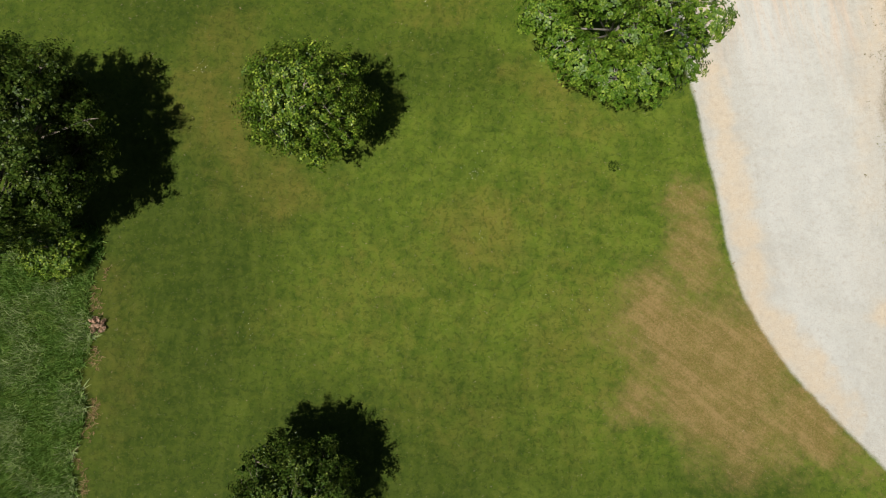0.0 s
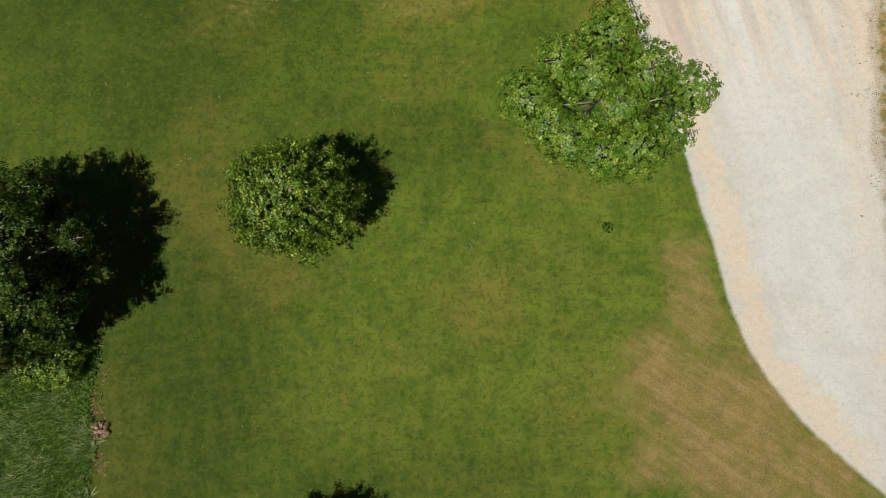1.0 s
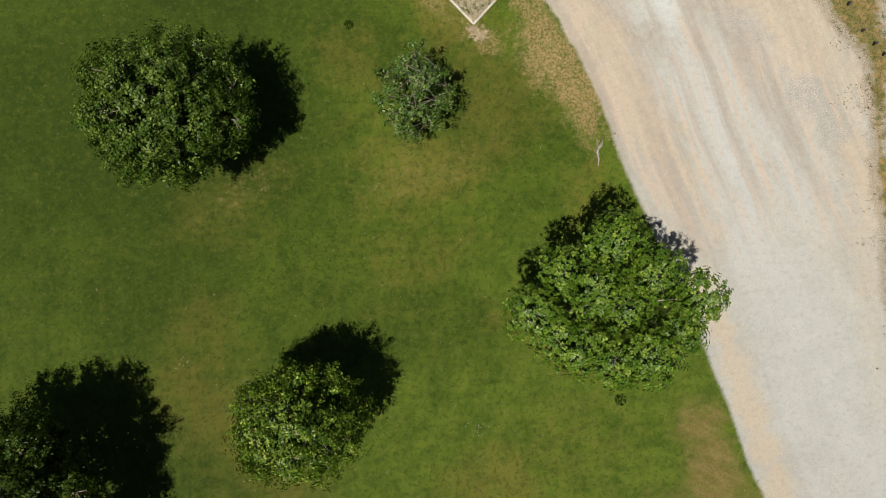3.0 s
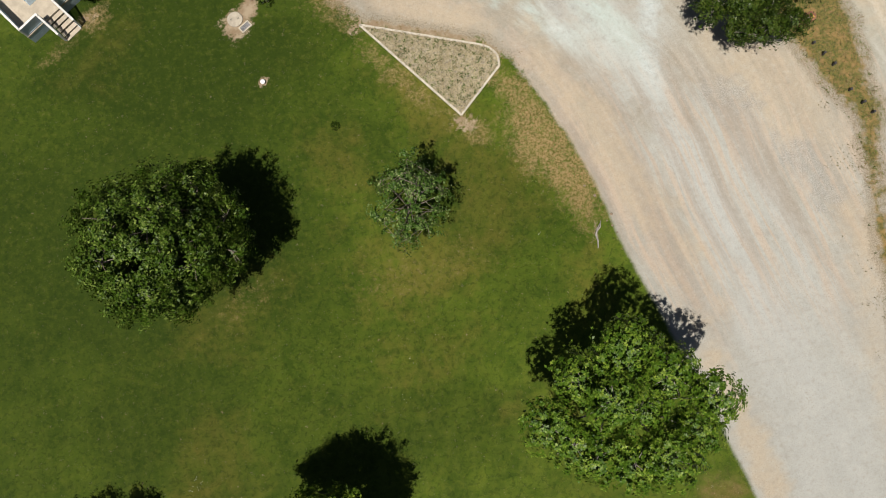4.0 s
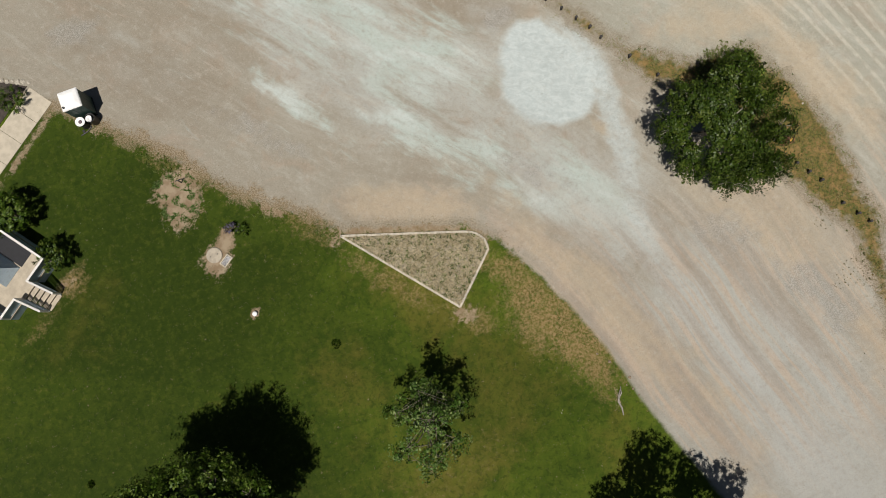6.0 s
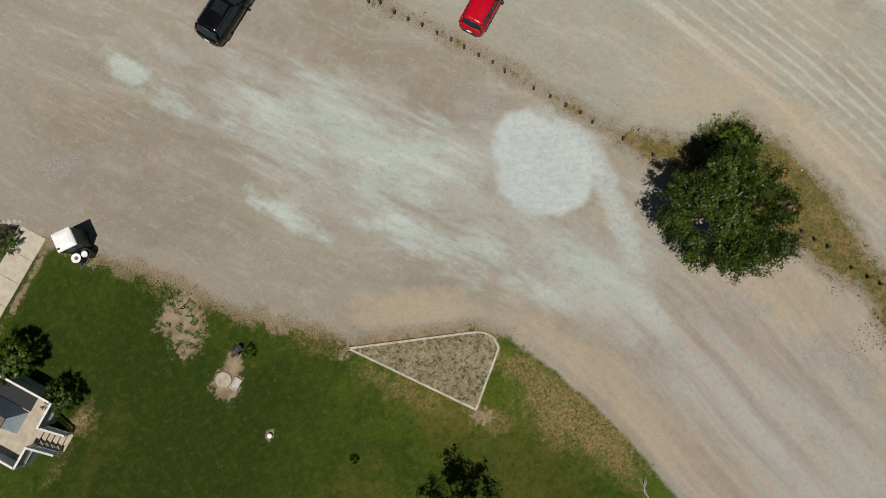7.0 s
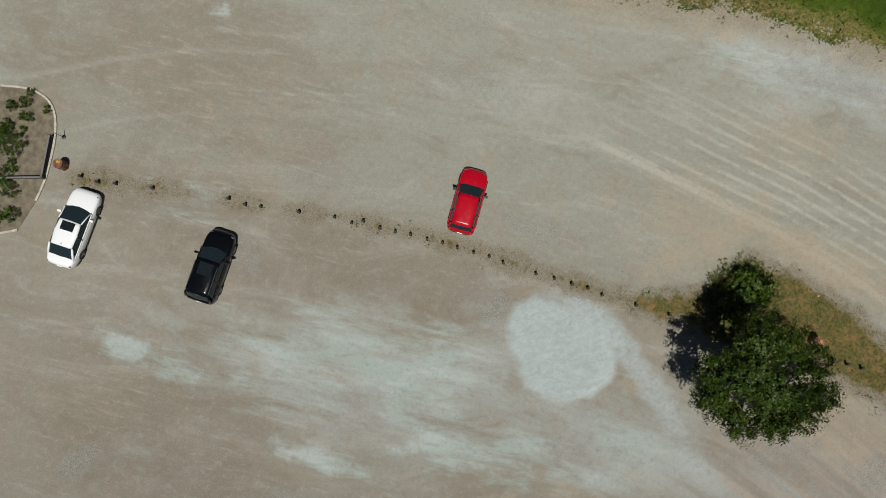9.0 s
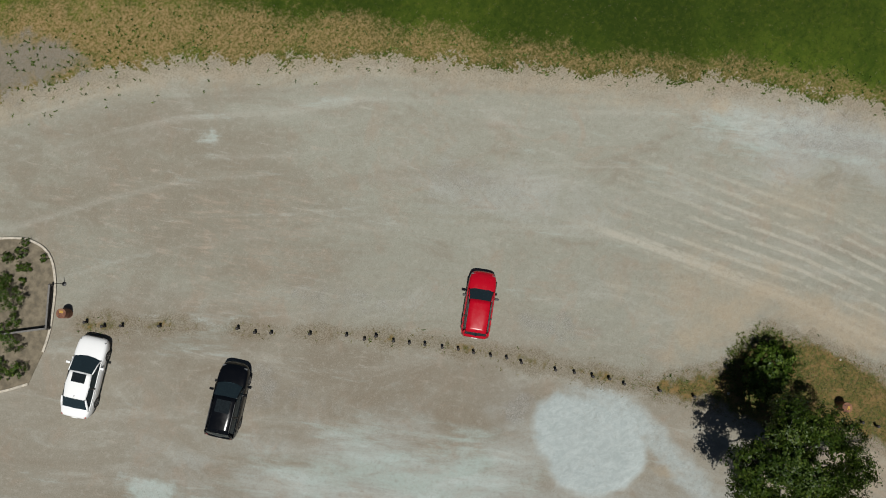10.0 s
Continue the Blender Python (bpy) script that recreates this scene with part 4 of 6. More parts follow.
def tufts(name, label, category, px, py, size, blades, material, wide=0.16, flop=0.7, up=0.0):
    """Tufts of pointed blades standing on the ground at the given places."""
    n = len(px)
    c = np.repeat(np.stack([px, py, lie(px, py) + 0.005 + up], 1), blades, 0)
    a = RNG.uniform(0, 2 * np.pi, n * blades)
    out = np.stack([np.cos(a), np.sin(a), np.zeros_like(a)], 1)
    side = np.stack([-np.sin(a), np.cos(a), np.zeros_like(a)], 1)
    s = np.repeat(np.broadcast_to(size, (n,)), blades)[:, None] * RNG.uniform(0.5, 1.3, (n * blades, 1))
    lean = RNG.uniform(0.15, 1.0, (n * blades, 1)) * flop
    base = c + out * s * 0.12
    tip = c + out * s * lean + np.array([0, 0, 1.0]) * s * np.sqrt(np.clip(1 - lean ** 2 * 0.8, 0.05, 1))
    v = np.stack([base - side * s * wide, base + side * s * wide, tip], 1).reshape(-1, 3)
    ob = new(name, raw_mesh(name, v, np.arange(len(v)).reshape(-1, 3), material))
    return tagged(ob, label, category, kind="stuff")


def scatter(n, x0, y0, x1, y1, want):
    """n places in a rectangle, kept with the chance that want(x, y) gives."""
    px, py = RNG.uniform(x0, x1, n), RNG.uniform(y0, y1, n)
    keep = RNG.random(n) < want(px, py)
    return px[keep], py[keep]


def mottle(px, py, scale):
    return np.array([noise.noise((a * scale, b * scale, 3.1)) for a, b in zip(px, py)]) * 0.5 + 0.5


def verge_chance(px, py):
    f = ground_fields(px, py)
    return np.clip(f["verge"] * 0.5 + 0.35, 0, 1) * (mottle(px, py, 0.9) > 0.42)


def north_chance(px, py):
    f = ground_fields(px, py)
    wide = np.interp(px, [4, 12, 20, 26, 34], [3.6, 3.2, 2.2, 1.6, 1.3])
    return np.clip(1.2 - np.abs(f["north"] + 0.40 * wide) / wide, 0, 1) * (mottle(px, py, 0.7) > 0.36) * 0.30


def south_chance(px, py):
    f = ground_fields(px, py)
    return np.clip(1 - np.abs(f["south"] - 0.1) / 0.9, 0, 1) * (mottle(px, py, 0.8) > 0.45)


def dry_chance(px, py):
    f = ground_fields(px, py)
    return f["dry"] * (f["gravel"] < 0) * 0.8


def stones(name, label, category, px, py, size, material):
    """Loose broken stones lying on the ground."""
    n = len(px)
    shape = np.array([(1, 0, 0), (-0.2, 0.9, 0.1), (-0.9, 0.1, 0), (0.1, -0.8, 0.05), (0.1, 0.05, 0.75)])
    s = size * RNG.uniform(0.45, 1.5, (n, 1, 1))
    turn = RNG.uniform(0, 2 * np.pi, n)
    c, d = np.cos(turn)[:, None], np.sin(turn)[:, None]
    sh = shape[None] * RNG.uniform(0.6, 1.3, (n, 5, 3)) * s
    v = np.stack([sh[..., 0] * c - sh[..., 1] * d, sh[..., 0] * d + sh[..., 1] * c, sh[..., 2]], 2)
    v += np.stack([px, py, lie(px, py) + 0.01], 1)[:, None, :]
    faces = np.array([(0, 1, 4), (1, 2, 4), (2, 3, 4), (3, 0, 4)])
    f = (np.arange(n)[:, None, None] * 5 + faces[None]).reshape(-1, 3)
    return tagged(new(name, raw_mesh(name, v.reshape(-1, 3), f, material)), label, category, kind="stuff")


px, py = scatter(26000, -18, 0, 34, 72, lambda x, y: verge_chance(x, y) * 0.32)
tufts("weeds", "dry and green weeds along the post line and island", "weeds", px, py, 0.10, 6, M_WEED, 0.16, 1.9)
for stuff_name, what, chance, dye in (("island_grass", "long olive grass on the island under the oak", 0.5, M_WEED_GREEN), ("island_straw", "dry brown grass on the island under the oak", 0.4, M_STRAW)):
    px, py = scatter(16000, 16, 24, 32, 45, lambda x, y: chance * np.clip(ground_fields(x, y)["verge"] - 0.1, 0, 1))
    tufts(stuff_name, what, "grass", px, py, 0.11, 8, dye, 0.13, 2.0)
px, py = scatter(16000, -5, 0, 32, 72, lambda x, y: 0.55 * (ground_fields(x, y)["verge"] > 0.05) * (mottle(x, y, 1.7) > 0.63))
tufts("green_clumps", "dark green weed clumps between the posts", "weeds", px, py, 0.13, 8, M_LEAF, 0.15, 1.3)
px, py = scatter(30000, 0, 40, 44, 90, north_chance)
tufts("edge_weeds", "scattered weeds where the gravel meets the far lawn", "weeds", px, py, 0.13, 12, M_LEAF, 0.18, 1.5)
px, py = scatter(16000, -16, -12, 30, 54, lambda x, y: south_chance(x, y) * np.where(y > 34, 1.0, 0.25 * (np.abs(ground_fields(x, y)["south"] + 0.05) < 0.3)))
tufts("verge_weeds", "weeds along the edge of the lawn", "weeds", px, py, 0.10, 6, M_STRAW, 0.14, 1.5)
px, py = scatter(2600, 5, 20, 14, 37, lambda x, y: dry_chance(x, y) * (mottle(x, y, 0.8) > 0.42))
tufts("dry_patch_weeds", "small dark green weeds in the dry patch by the road bend", "weeds", px, py, 0.085, 8, M_WEED_GREEN, 0.18, 1.4)
px, py = scatter(6000, 5, -10, 28, 36, dry_chance)
tufts("dead_grass", "dead straw-coloured grass tufts on the lawn", "dry grass", px, py, 0.07, 5, M_STRAW, 0.14, 0.9)
M_PETAL = plain("white_petal", (0.62, 0.62, 0.52), 0.8, vary=0.1)
fx, fy = [], []
for x, y, spread, number in ((2.4, 9.1, 0.12, 4), (2.06, 7.8, 0.35, 16), (2.7, 4.0, 0.2, 6), (-10.9, -2.3, 0.4, 9), (-15.3, 13.3, 0.35, 14), (-12.4, 11.4, 0.2, 5), (8.6, -0.5, 1.2, 12), (7.0, 2.0, 1.0, 8), (-1.6, 18.3, 0.1, 3), (-2.4, 16.2, 0.3, 4), (0.2, 19.5, 0.1, 2), (7.2, 24.5, 0.1, 3), (-15.5, 45.4, 0.9, 8)):
    fx.append(RNG.normal(x, spread, number)), fy.append(RNG.normal(y, spread, number))
tufts("clover_flowers", "small white clover flowers in the lawn", "flowers", np.concatenate(fx), np.concatenate(fy), 0.035, 6, M_PETAL, 0.3, 1.2, 0.02)
px, py = scatter(7000, -13, 37, 3, 52, lambda x, y: np.clip(1 - np.abs(ground_fields(x, y)["south"] + 0.75) / 0.7, 0, 1) * (mottle(x, y, 0.7) > 0.54) * 0.8)
tufts("rim_weeds", "fresh green weeds along the lawn rim by the car park", "weeds", px, py, 0.13, 8, M_WEED_GREEN, 0.16, 1.4)
px, py = scatter(5000, 21, 36, 29, 44, lambda x, y: np.clip(1 - np.abs(np.hypot(x - 24.6, y - 39.4) - 2.0) / 0.7, 0, 1) * 0.8)
tufts("island_rim", "green weeds in a ring round the island bush", "weeds", px, py, 0.14, 9, M_WEED_GREEN, 0.17, 1.4)
GRASS_RIM = lambda y: -20.55 + 0.25 * np.sin(y * 1.3) - 0.03 * np.clip(-y - 8, 0, 9)
M_GRASS_PALE = leaf_material("pale_tall_grass", (0.170, 0.240, 0.080), (0.280, 0.350, 0.140), (0.400, 0.450, 0.230), 0.35, 0.8)
px, py = scatter(16000, -30, -26, -20.0, 3.0, lambda x, y: (x < GRASS_RIM(y) + 0.4 * (mottle(x, y, 0.8) - 0.5)) * 1.0)
tufts("tall_grass", "tall uncut green grass beside the lawn", "tall grass", px, py, 0.55, 8, M_GRASS, 0.06, 1.0)
px, py = scatter(9000, -30, -26, -20.0, 3.0, lambda x, y: (x < GRASS_RIM(y)) * (mottle(x, y, 0.55) > 0.55))
tufts("grey_green_grass", "pale grey-green grass heads above the tall grass", "tall grass", px, py, 0.70, 7, M_GRASS_PALE, 0.045, 1.2)
px, py = scatter(5000, -22, -26, -19.0, 1.0, lambda x, y: np.clip(1 - np.abs(x - GRASS_RIM(y) - 0.35) / 0.55, 0, 1) * (mottle(x, y, 0.9) > 0.5))
tufts("rim_straw", "pale dry grass along the rim of the tall grass", "dry grass", px, py, 0.20, 7, M_STRAW, 0.08, 1.3)
M_DEAD = leaf_material("dead_twigs", (0.300, 0.180, 0.115), (0.420, 0.270, 0.185), (0.520, 0.370, 0.270), 0.1, 0.9)
shrub(-20.05, -2.9, 0.55, 0.45, "dead pinkish-brown clump at the rim of tall grass", M_DEAD, 37, "dead_plant", 0.07, "", 0.8, "dry plant")
px, py = scatter(14000, -4, -10, 34, 72, lambda x, y: verge_chance(x, y) * 0.4 * (ground_fields(x, y)["verge"] < 0.75))
stones("rubble", "loose pale stones along the post line", "stones", px, py, 0.032, M_STONE)
px, py = scatter(12000, -16, 34, 10, 54, lambda x, y: south_chance(x, y) * np.clip(mottle(x, y, 1.6) * 2.4 - 0.9, 0, 1))
stones("edge_rubble", "loose brown stones along the lawn edge", "stones", px, py, 0.032, M_RUBBLE)
px, py = scatter(26000, 23.5, -2, 34, 30, lambda x, y: 0.24 * (mottle(x, y, 0.45) > 0.55) * np.clip((x - 25.2) / 2, 0, 1) * (y > 9))
tufts("sparse_weeds", "sparse low weeds on the open gravel", "weeds", px, py, 0.11, 5, M_WEED, 0.15)


# ---- triangular planting bed ----
def arc_points(points, per=6):
    """A smooth curve through points."""
    out = []
    for i in range(len(points) - 1):
        p0, p1, p2, p3 = (Vector(points[max(0, min(len(points) - 1, i + k))]) for k in (-1, 0, 1, 2))
        for j in range(per):
            s = j / per
            out.append(0.5 * ((2 * p1) + (p2 - p0) * s + (2 * p0 - 5 * p1 + 4 * p2 - p3) * s * s + (3 * p1 - p0 - 3 * p2 + p3) * s ** 3))
    out.append(Vector(points[-1]))
    return out


def beam(parent, a, b, width, low, high, material, name="beam", bevel=0.012, origin=(0, 0)):
    a, b = Vector(a) - Vector(origin), Vector(b) - Vector(origin)
    m = Matrix.Translation((*a, 0)) @ Matrix.Rotation(math.atan2(b.y - a.y, b.x - a.x), 4, 'Z')
    return part(name, box(0, -width / 2, low, (b - a).length, width / 2, high, bevel, m=m), material, parent)


def sheet(parent, outline, z, material, name="soil", origin=(0, 0), thick=0.06):
    bm = bmesh.new()
    face = bm.faces.new([bm.verts.new((p[0] - origin[0], p[1] - origin[1], z)) for p in outline])
    down = bmesh.ops.extrude_face_region(bm, geom=[face])
    bmesh.ops.translate(bm, vec=(0, 0, -thick), verts=[g for g in down["geom"] if isinstance(g, bmesh.types.BMVert)])
    bmesh.ops.recalc_face_normals(bm, faces=bm.faces)
    return part(name, bm, material, parent)


TIP, BEND_A, BEND_B, FOOT = (-1.3, 39.02), (5.75, 36.62), (6.75, 35.1), (3.92, 32.45)
curve = [TIP, BEND_A] + [tuple(p) for p in arc_points([BEND_A, (6.35, 36.3), (6.75, 35.75), BEND_B], 2)][1:] + [FOOT]
bed = thing("planting_bed", pose(2.7, 35.8, 0), "triangular planting bed edged with bleached timber, full of dry weeds", "planting bed")
rim = curve + [TIP]
for p, q in zip(rim, rim[1:]):
    beam(bed, p, q, 0.13, -0.05, 0.14, M_TIMBER, origin=(2.7, 35.8))
M_MULCH = plain("weedy_mulch", (0.330, 0.290, 0.205), 0.98, vary=0.55, scale=7.0, bump=0.03)
sheet(bed, curve, 0.085, M_MULCH, origin=(2.7, 35.8))


def in_shape(x, y, outline):
    inside = np.zeros(x.shape, bool)
    j = len(outline) - 1
    for i in range(len(outline)):
        (ax, ay), (bx, by) = outline[i], outline[j]
        hit = ((ay > y) != (by > y)) & (x < (bx - ax) * (y - ay) / (by - ay + 1e-9) + ax)
        inside ^= hit
        j = i
    return inside


M_PALE_STRAW = leaf_material("pale_straw", (0.26, 0.21, 0.12), (0.38, 0.32, 0.20), (0.50, 0.44, 0.30), 0.1, 0.9)
M_WEED_FRESH = leaf_material("fresh_weed", (0.070, 0.125, 0.030), (0.110, 0.185, 0.050), (0.180, 0.250, 0.085), 0.4, 0.8)
px, py = scatter(9000, -1.5, 32, 7, 39.2, lambda x, y: in_shape(x, y, curve) * 0.9)
tufts("bed_straw", "dry grass standing in the triangular bed", "dry grass", px, py, 0.20, 6, M_PALE_STRAW, 0.05, 1.4, 0.085)
px, py = scatter(9000, -1.5, 32, 7, 39.2, lambda x, y: in_shape(x, y, curve) * 0.8 * (mottle(x, y, 3.1) > 0.52))
tufts("bed_weeds", "green weeds growing in the triangular bed", "weeds", px, py, 0.10, 7, M_LEAF, 0.15, 1.4, 0.09)

# ---- post line ----
POST_SPOTS = [(-2.05, 70.2), (-1.45, 69.25), (-0.7, 68.5), (0.9, 66.9), (4.1, 63.5), (4.65, 62.6), (5.3, 61.9), (6.9, 60.2), (8.4, 58.6), (9.0, 57.7), (9.6, 57.3),
              (10.1, 56.35), (10.7, 55.6), (11.3, 54.9), (11.9, 54.05), (12.5, 53.3), (13.0, 52.5), (13.6, 51.65), (14.2, 50.9), (14.6, 50.05), (15.7, 48.3), (16.4, 47.4),
              (17.0, 46.5), (17.6, 45.7), (18.0, 44.85), (19.2, 43.1), (20.4, 41.4), (26.35, 33.3), (26.8, 32.5), (27.3, 31.75), (28.0, 30.0), (28.6, 29.1), (29.1, 28.4)]


def make_post():
    root = thing("post", pose(*POST_SPOTS[0], 0), "short dark weathered wooden post in the gravel verge", "post", "posts along the verge")
    bm = tube(bmesh.new(), [(0, 0, -0.1), (0.004, 0, 0.2), (0, 0.004, 0.44)], [0.085, 0.08, 0.076], 10)
    part("shaft", bm, M_POST, root, "", True)
    part("cap", lathe([(0.088, 0.44), (0.09, 0.47), (0.055, 0.52), (0.012, 0.53)], 10), M_DARK_TIMBER, root)
    return root


wx, wy = (np.concatenate([RNG.normal(p[i], 0.30, 8) for p in POST_SPOTS]) for i in (0, 1))
tufts("post_weeds", "olive weeds growing round the feet of the posts", "weeds", wx, wy, 0.10, 9, M_WEED, 0.17, 1.6)
first_post = make_post()
for i, (x, y) in enumerate(POST_SPOTS[1:]):
    copy_thing(first_post, pose(x, y, -0.12 * ((i * 7) % 3) / 2, (i * 37 % 9) - 4, (i * 53 % 9) - 4, i * 40))


# ---- cars ----
def paint(name, colour, rough=0.28, dusty=0.035):
    m, t, b = start(name, rough)
    w = place(t)
    dust = grain(t, w, 2.0, 5.0)
    col = blend(t, calc(t, 'MULTIPLY', ramp(t, dust, 0.45, 0.8), dusty), colour, (0.30, 0.27, 0.22))
    t.links.new(col, b.inputs["Base Color"])
    t.links.new(calc(t, 'MULTIPLY_ADD', dust, 0.3, rough - 0.1), b.inputs["Roughness"])
    b.inputs["Specular IOR Level"].default_value = 0.3
    b.inputs["Coat Weight"].default_value = 0.05
    b.inputs["Coat Roughness"].default_value = 0.05
    return m


def glass_material():
    m, t, b = start("car_glass_sky_tone", 0.03)
    # dark tint whose blue-grey also stands in for the sky's reflection
    b.inputs["Base Color"].default_value = (0.026, 0.042, 0.052, 1)
    b.inputs["Transmission Weight"].default_value = 0.35
    b.inputs["IOR"].default_value = 1.3
    return m


M_GLASS = glass_material()
M_CABIN = plain("dark_car_interior", (0.022, 0.023, 0.025), 0.8, vary=0.3)
M_RIM = plain("alloy_rim", (0.36, 0.36, 0.37), 0.35, 0.9, vary=0.15)
M_LAMP_CLEAR = plain("headlamp_plastic", (0.16, 0.17, 0.18), 0.15, vary=0.3)
M_LAMP_RED = plain("tail_lamp_plastic", (0.32, 0.012, 0.012), 0.2, vary=0.2)


def panel(points, thick, parent, name, material, label=""):
    """A pane or panel through four or more points, thickened inwards."""
    bm = bmesh.new()
    p = [Vector(q) for q in points]
    n = (p[1] - p[0]).cross(p[-1] - p[0]).normalized()
    top = [bm.verts.new(q) for q in p]
    low = [bm.verts.new(q - n * thick) for q in p]
    bm.faces.new(top)
    bm.faces.new(low[::-1])
    for i in range(len(p)):
        j = (i + 1) % len(p)
        bm.faces.new((top[j], top[i], low[i], low[j]))
    bmesh.ops.recalc_face_normals(bm, faces=bm.faces)
    return part(name, bm, material, parent, label)


def car(name, x, y, heading, label, L, W, H, colour, hull, belt, cabin, sunroof=None, rails=False, cladding=False, roof_glass=None):
    """hull: (place along the length, half width, deck height) as fractions and metres; cabin: rear foot, rear top, front top, front foot, as fractions."""
    root = thing(name, pose(x, y, 0, 0, 0, heading), label, "car", "parked cars")
    rows = []
    bm = bmesh.new()
    for s, w, z in hull:
        hw = w * W / 2
        low = 0.22 + 0.14 * max(0, abs(s) * 2 - 0.8) / 0.2
        half = [(hw * 0.90, low), (hw * 0.985, low + 0.10), (hw, low + (z - low) * 0.45), (hw * 0.975, z - 0.13), (hw * 0.93, z - 0.05), (hw * 0.80, z - 0.008), (hw * 0.42, z + 0.022)]
        ring = [(s * L, a, b) for a, b in half] + [(s * L, 0, z + 0.03)] + [(s * L, -a, b) for a, b in half[::-1]]
        rows.append([bm.verts.new(q) for q in ring])
    for r0, r1 in zip(rows, rows[1:]):
        for a, b, c, d in zip(r0, r0[1:], r1[1:], r1):
            bm.faces.new((a, d, c, b))
        bm.faces.new((r0[-1], r1[-1], r1[0], r0[0]))
    bm.faces.new(rows[0])
    bm.faces.new(rows[-1][::-1])
    bmesh.ops.recalc_face_normals(bm, faces=bm.faces)
    body = part("body", bm, colour, root, "", True)
    r0, r1, f1, f0 = (c * L for c in cabin)
    wb, wt = W / 2 * 0.92, W / 2 * 0.79
    zr = H
    # seats and dashboard below the glass
    cab = box(r0 + 0.12, -wb * 0.92, belt - 0.25, f0 - 0.12, wb * 0.92, belt + 0.03, 0.02)
    for sx in (f1 - 0.55, (r1 + f1) / 2 - 0.55):
        for sy in (-0.36, 0.36):
            box(sx - 0.10, sy - 0.23, belt, sx + 0.08, sy + 0.23, belt + 0.30, 0.05, cab)
    part("interior", cab, M_CABIN, root)
    # roof with a soft camber
    bm = bmesh.new()
    grid = []
    for i in range(9):
        s = i / 8
        xx = r1 - 0.03 + (f1 - r1 + 0.06) * s
        zz = zr - 0.035 - 0.16 * (s - 0.45) ** 2
        ww = wt * (1.0 - 0.10 * abs(s - 0.5) * 2 ** 1)
        grid.append([bm.verts.new((xx, ww * t, zz + 0.045 * (1 - t * t) - (0.05 if abs(t) > 0.99 else 0))) for t in (-1, -0.9, -0.5, 0, 0.5, 0.9, 1)])
    for g0, g1 in zip(grid, grid[1:]):
        for a, b, c, d in zip(g0, g0[1:], g1[1:], g1):
            bm.faces.new((a, d, c, b))
    down = bmesh.ops.extrude_face_region(bm, geom=list(bm.faces))
    bmesh.ops.translate(bm, vec=(0, 0, -0.05), verts=[g for g in down["geom"] if isinstance(g, bmesh.types.BMVert)])
    bmesh.ops.recalc_face_normals(bm, faces=bm.faces)
    part("roof", bm, colour, root, "", True)
    zt = zr - 0.07
    mid = (r1 + f1) / 2 - 0.02 * L
    for sgn in (1, -1):
        for foot, head, rad in (((f0, sgn * wb * 0.93, belt - 0.03), (f1, sgn * wt * 0.96, zt), 0.042), ((r0, sgn * wb * 0.93, belt - 0.03), (r1, sgn * wt * 0.96, zt), 0.075)):
            part("pillar", tube(bmesh.new(), [foot, ((foot[0] + head[0]) / 2, (foot[1] + head[1]) / 2, (foot[2] + head[2]) / 2 + 0.03), head], [rad, rad * 0.9, rad * 0.8], 8), colour, root, "", True)
        part("pillar", tube(bmesh.new(), [(mid, sgn * wb * 1.0, belt - 0.03), (mid, sgn * wt * 0.99, zt)], [0.05, 0.045], 8), M_BLACK, root)
        part("sill", box(r0 + 0.05, sgn * wb * 1.0 - 0.03, belt - 0.06, f0 - 0.05, sgn * wb * 1.0 + 0.03, belt + 0.005, 0.012), colour, root)
        for a0, a1, b0, b1 in ((mid + 0.04, f0 - 0.10, mid + 0.04, f1 - 0.05), (r0 + 0.25, mid - 0.04, r1 + 0.12, mid - 0.04)):
            q = [(a0, sgn * wb * 0.985, belt), (a1, sgn * wb * 0.985, belt), (b1, sgn * wt * 0.985, zt - 0.01), (b0, sgn * wt * 0.985, zt - 0.01)]
            panel(q if sgn < 0 else q[::-1], 0.012, root, "side_window", M_GLASS)
        # door mirror
        m = pose(f0 - 0.42, sgn * (wb + 0.16), belt + 0.03)
        part("mirror", box(-0.07, -0.12, -0.05, 0.07, 0.12, 0.09, 0.03, m=m), colour if not cladding else M_BLACK, root)
        for s in (mid - 0.12, r0 + 0.55):
            part("door_handle", box(s - 0.2, sgn * W * 0.488 - 0.015, belt - 0.17, s - 0.02, sgn * W * 0.488 + 0.02, belt - 0.14, 0.006), colour, root)
        # lamps
        w_f, w_r = hull[-4][1] * W / 2, hull[2][1] * W / 2
        part("headlight", box(0.42 * L, sgn * w_f * 0.80 - 0.10, hull[-4][2] - 0.16, 0.455 * L, sgn * w_f * 0.80 + 0.10, hull[-4][2] - 0.035, 0.03), M_LAMP_CLEAR, root)
        part("taillight", box(-0.480 * L, sgn * w_r * 0.84 - 0.13, hull[2][2] - 0.16, -0.455 * L, sgn * w_r * 0.84 + 0.11, hull[2][2] - 0.015, 0.03), M_LAMP_RED, root)
        # wheels
        for s in (0.295, -0.285):
            wheel = new("wheel")
            wheel.parent = root
            wheel.matrix_basis = pose(s * L, sgn * (W / 2 - 0.105), 0.33, -90 * sgn)
            part("tyre", lathe([(0.20, -0.10), (0.30, -0.11), (0.328, -0.085), (0.33, 0.085), (0.30, 0.11), (0.20, 0.10)], 28), M_RUBBER, wheel, "", True)
            rim_bm = lathe([(0.205, -0.07), (0.205, 0.10), (0.19, 0.105), (0.17, 0.07), (0.05, 0.08), (0.02, 0.09)], 24)
